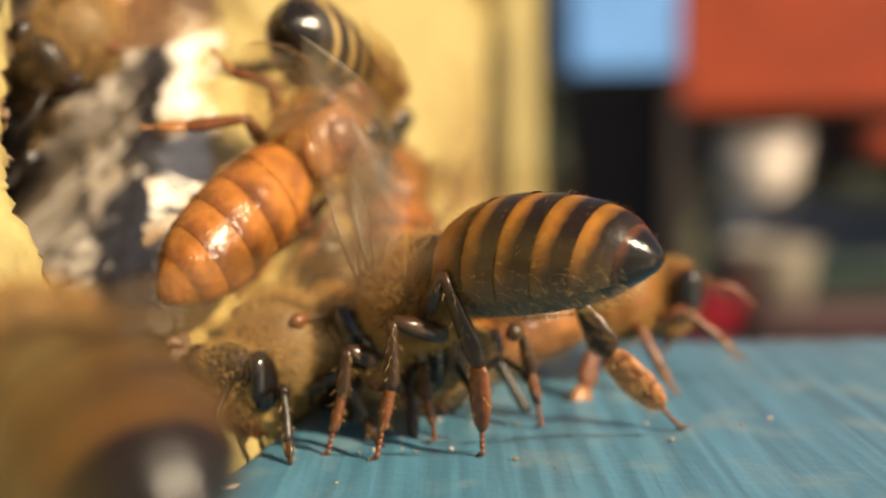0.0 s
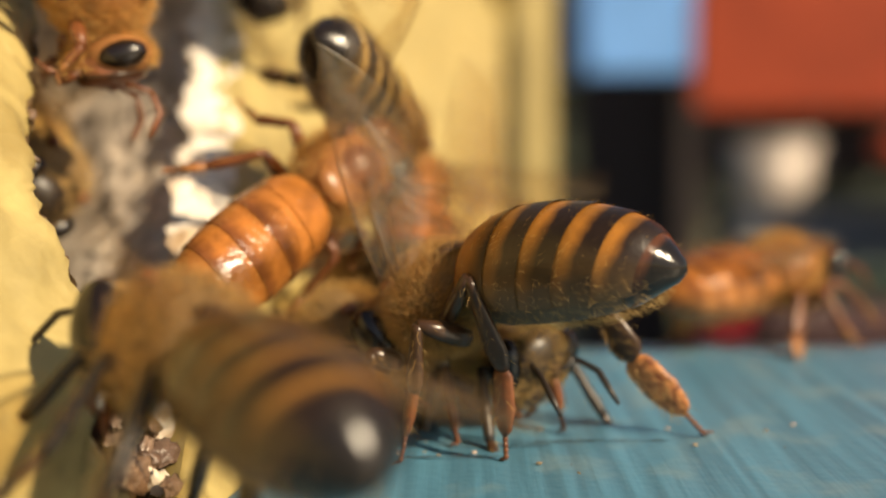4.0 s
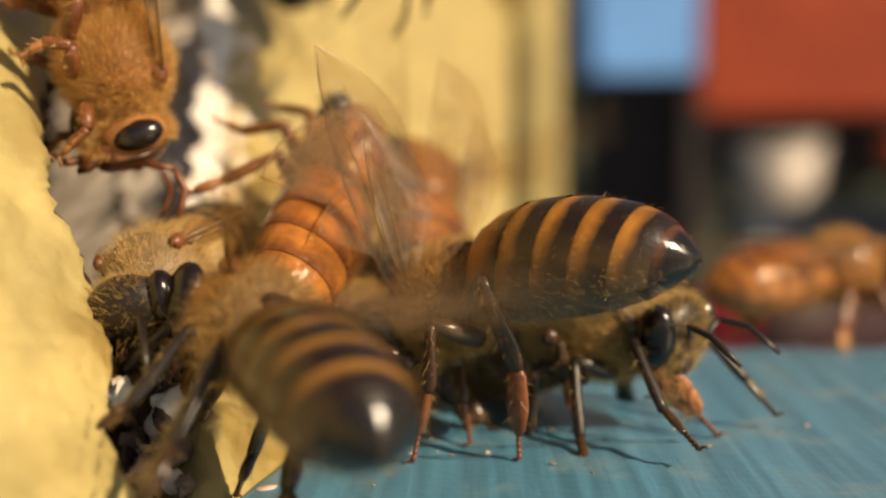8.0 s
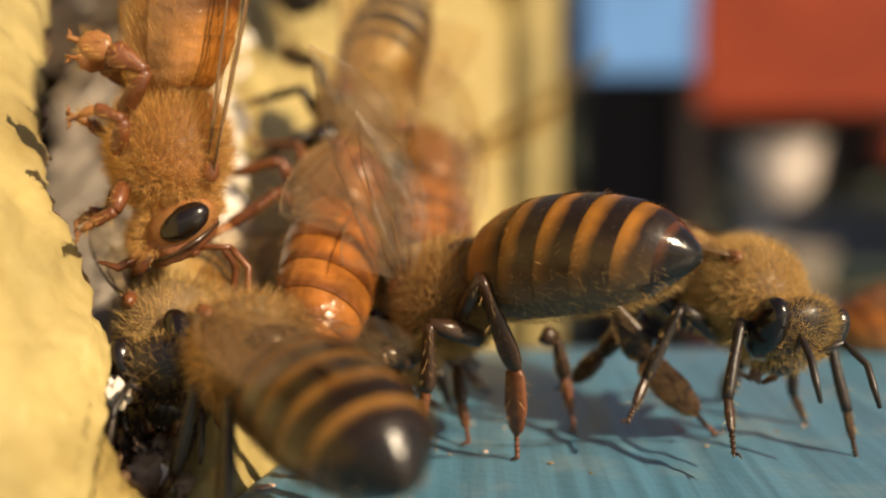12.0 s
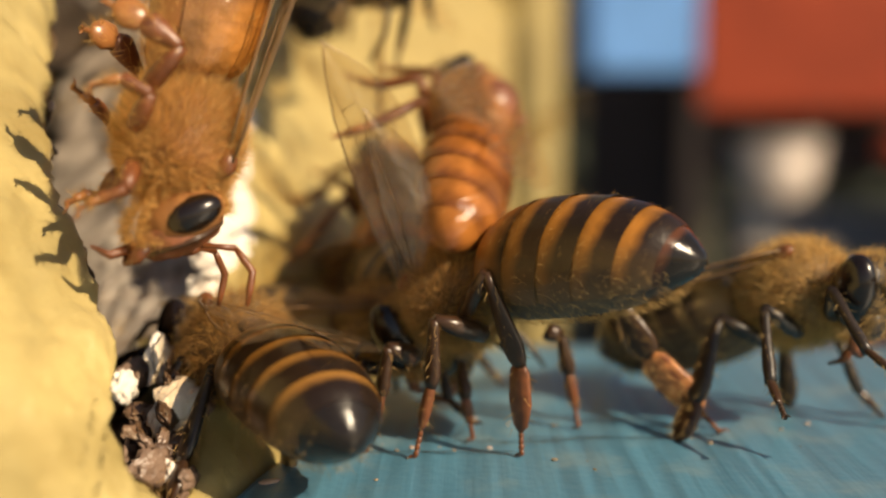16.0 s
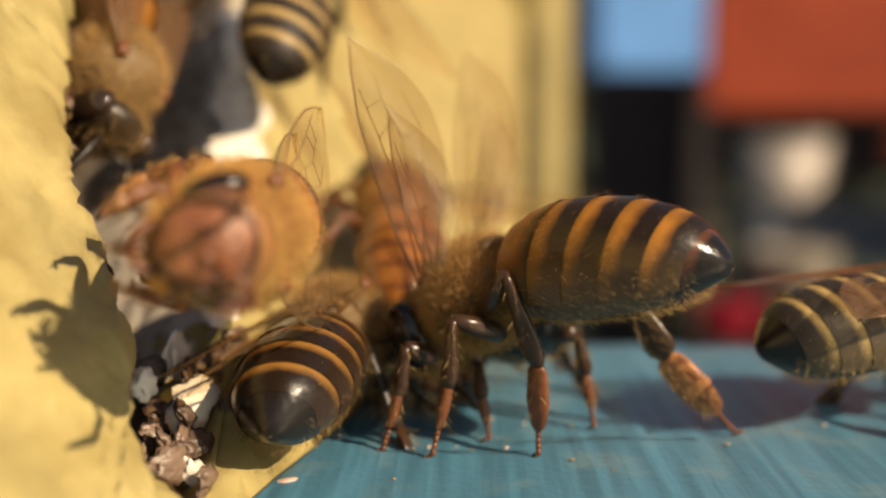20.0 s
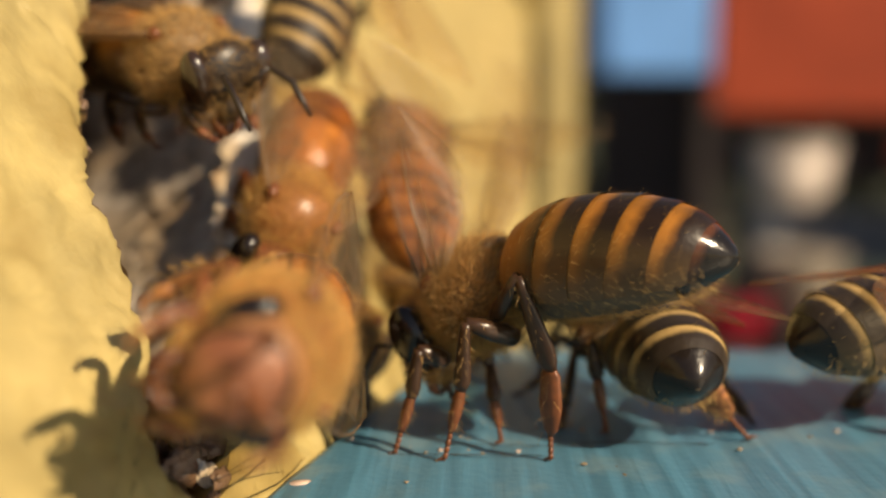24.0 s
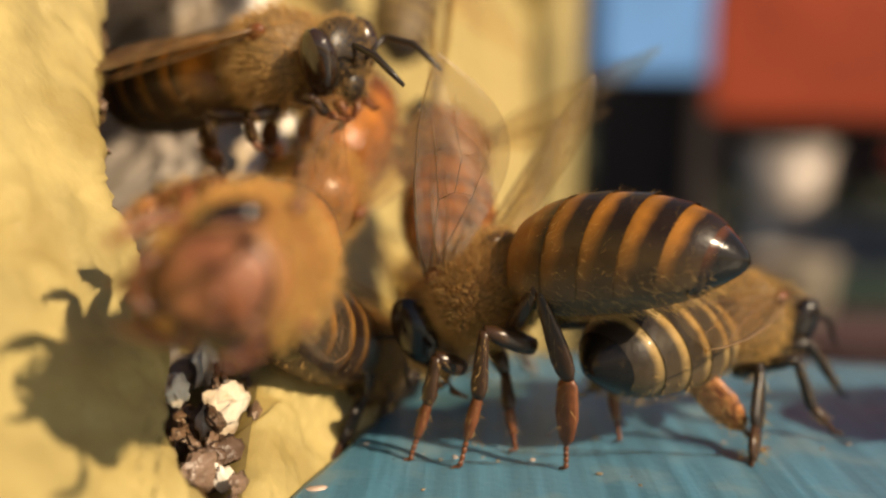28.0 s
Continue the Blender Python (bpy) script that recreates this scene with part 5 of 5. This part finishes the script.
UNDER_ROWS = [
    (0.00, -3.97, 49.41, 3.90, 0.0, 3.3, 112.7),
    (18.00, -5.75, 49.32, 3.78, 0.0, 3.9, 113.4),
    (19.30, -2.88, 47.34, 3.55, 0.0, 3.5, 109.2),
    (20.00, -0.73, 46.31, 2.99, 0.0, 2.1, 104.6),
    (20.60, 4.92, 44.37, 3.24, -0.2, -7.9, 75.7),
    (21.50, 5.58, 44.45, 3.46, -0.2, -10.0, 75.9),
    (23.50, 4.37, 43.50, 3.43, 0.0, -4.6, 101.9),
    (24.20, 4.91, 43.51, 3.58, -4.7, -10.1, 94.6),
    (24.60, 5.70, 44.55, 3.32, -0.0, -7.9, 83.1),
    (25.00, 5.95, 44.59, 3.95, -15.6, -13.3, 74.7),
    (25.90, 5.95, 43.61, 3.78, -8.2, -11.6, 65.1),
    (27.00, 6.49, 42.58, 3.28, 0.0, -6.8, 58.4),
    (27.50, 7.38, 42.10, 4.15, 0.0, -9.8, 49.2),
    (28.00, 8.26, 41.59, 4.15, 8.0, -8.2, 43.3)
]
DARK_HEAD_ROWS = [
    (0.00, -6.14, 39.14, 3.20, -0.0, 2.3, -121.1),
    (0.80, -5.73, 40.30, 3.20, 0.0, 2.6, -130.2),
    (2.00, -4.95, 40.64, 3.20, 0.0, -0.0, -145.6),
    (3.50, -4.91, 41.60, 3.20, 0.0, -0.0, -142.6),
    (8.00, -4.79, 42.09, 3.20, 0.0, -0.0, -170.4),
    (11.00, -4.32, 43.92, 3.20, 0.0, -0.0, -104.2),
    (12.50, -3.91, 44.86, 3.20, -0.0, -0.0, -85.9),
    (13.50, -3.66, 43.52, 3.20, 0.0, -3.3, -67.9),
    (14.50, -3.43, 42.26, 3.20, -0.0, -7.1, -15.8),
    (17.00, -3.88, 41.51, 3.20, -0.0, -6.5, -14.1),
    (22.50, -3.17, 48.00, 3.03, 0.6, -7.2, -38.3),
    (25.00, -3.11, 51.00, 2.56, 0.5, -5.7, -52.7),
    (28.00, -3.06, 51.00, 2.73, 0.0, -4.0, -69.5)
]
IN_HOLE_ROWS = [
    (0.00, -20.19, 50.33, 12.10, -66.3, 16.8, -65.2),
    (3.00, -21.00, 50.00, 10.52, -65.7, 17.3, -64.7),
    (4.30, -17.03, 43.78, 9.24, -68.1, 13.8, -64.7),
    (5.50, -12.98, 38.00, 9.33, 3.9, 10.1, -87.1),
    (6.00, -12.51, 37.51, 8.58, 5.4, 1.1, -95.6),
    (7.00, -11.80, 36.71, 7.30, 9.5, 2.4, -96.2),
    (8.00, -11.13, 36.00, 6.16, 15.7, 2.2, -95.9),
    (10.00, -10.49, 35.65, 5.15, 0.7, 4.3, -89.6),
    (11.00, -10.32, 35.35, 4.70, -8.2, 6.9, -77.4),
    (12.50, -10.61, 35.55, 4.39, -6.5, 5.7, -80.2),
    (14.90, -11.99, 38.00, 2.76, -73.0, 8.0, -66.2),
    (16.50, -14.51, 44.78, 1.09, -73.7, 7.2, -66.4),
    (28.00, -16.34, 45.64, 0.82, -73.7, 6.8, -65.7)
]
FANNER_FAR_ROWS = [
    (0.00, -2.67, 51.97, 8.20, 22.2, -30.1, 97.6),
    (8.00, -2.73, 51.96, 8.34, 26.5, -28.2, 95.4),
    (11.00, -2.39, 52.06, 9.16, 27.8, -29.0, 94.3),
    (14.90, -2.95, 51.98, 8.46, 27.4, -28.2, 94.9),
    (17.00, -4.68, 49.86, 7.84, 25.7, -24.8, 97.3),
    (20.00, -4.54, 49.79, 7.29, 26.8, -22.2, 97.7),
    (25.00, -4.72, 50.17, 10.47, 22.7, -28.5, 97.8),
    (28.00, -3.46, 49.15, 10.15, 28.8, -26.9, 94.5)
]
FANNER_BODY_ROWS = [
    (0.00, -1.04, 37.80, 5.21, 0.9, 37.4, 145.9),
    (2.00, -0.71, 37.85, 5.12, 0.5, 37.3, 143.4),
    (3.00, -0.93, 37.84, 5.19, 0.5, 37.5, 143.9),
    (6.00, -1.10, 37.80, 4.94, 0.8, 37.0, 145.9),
    (8.00, -1.21, 37.78, 5.11, 1.1, 38.8, 147.2),
    (11.00, -1.20, 37.76, 5.16, 1.4, 39.6, 148.4),
    (14.50, -0.97, 37.83, 5.14, 1.3, 37.7, 145.9),
    (17.00, -1.01, 37.86, 5.06, 0.8, 38.6, 144.2),
    (18.50, -1.02, 37.85, 5.03, 0.9, 37.7, 144.5),
    (21.00, -0.92, 37.76, 5.18, 1.2, 37.7, 148.1),
    (23.50, -1.23, 37.75, 5.15, 1.3, 39.4, 148.6),
    (25.00, -1.51, 37.61, 5.43, 1.4, 38.2, 150.2),
    (27.00, -1.75, 37.55, 5.63, 1.5, 38.7, 150.4),
    (28.00, -1.78, 37.50, 5.72, 1.5, 38.0, 150.1)
]
FANNER_ROWS = [
    (0.00, -1.09, 37.79, 6.18, 0.0, 22.5, 142.3),
    (28.00, -1.09, 37.79, 6.18, 0.0, 22.5, 142.3)
]



def motions():
    keyed(fanner, FANNER_ROWS)
    keyed(worker, WORKER_ROWS)
    keyed(amber_c, AMBER_C_ROWS)
    keyed(downward, DOWNWARD_ROWS)
    keyed(upper, UPPER_ROWS)
    keyed(amber_low, AMBER_LOW_ROWS)
    keyed(hanging, HANGING_ROWS)
    keyed(shiny, SHINY_ROWS)
    keyed(far_right, FAR_RIGHT_ROWS)
    keyed(walker, WALKER_ROWS)
    keyed(under, UNDER_ROWS)
    keyed(dark_head, DARK_HEAD_ROWS)
    keyed(in_hole, IN_HOLE_ROWS)
    keyed(fanner_far, FANNER_FAR_ROWS)
    home = pose(*[q * MM for q in FANNER_ROWS[0][1:4]], *FANNER_ROWS[0][4:]).inverted()
    sway = [(r[0], home @ pose(r[1] * MM, r[2] * MM, r[3] * MM, r[4], r[5], r[6])) for r in FANNER_BODY_ROWS]
    for piece in fanner_body:
        walk(piece, sway)
    neck = Matrix.Translation(Vector((1.55, 0, -0.35)) * MM)
    walk(downward_body[1], [(t, neck @ pose(0, 0, 0, 0, n - GUARD_NODS[0][1], 0) @ neck.inverted()) for t, n in GUARD_NODS])
    fan(fanner_wings, 10.73, -8, 84, ride=sway, lean=-0.52, dwell=1.5)
    fan(amber_wings, 8.9, 10, 70, stop=4.6, shift=1.0, folded=True)
    fan(fanner_far_wings, 9.7, 5, 65, shift=2.0)
    fan(worker_wings, 8.3, 35, 90, stop=9.0, shift=0.6, folded=True)


motions()
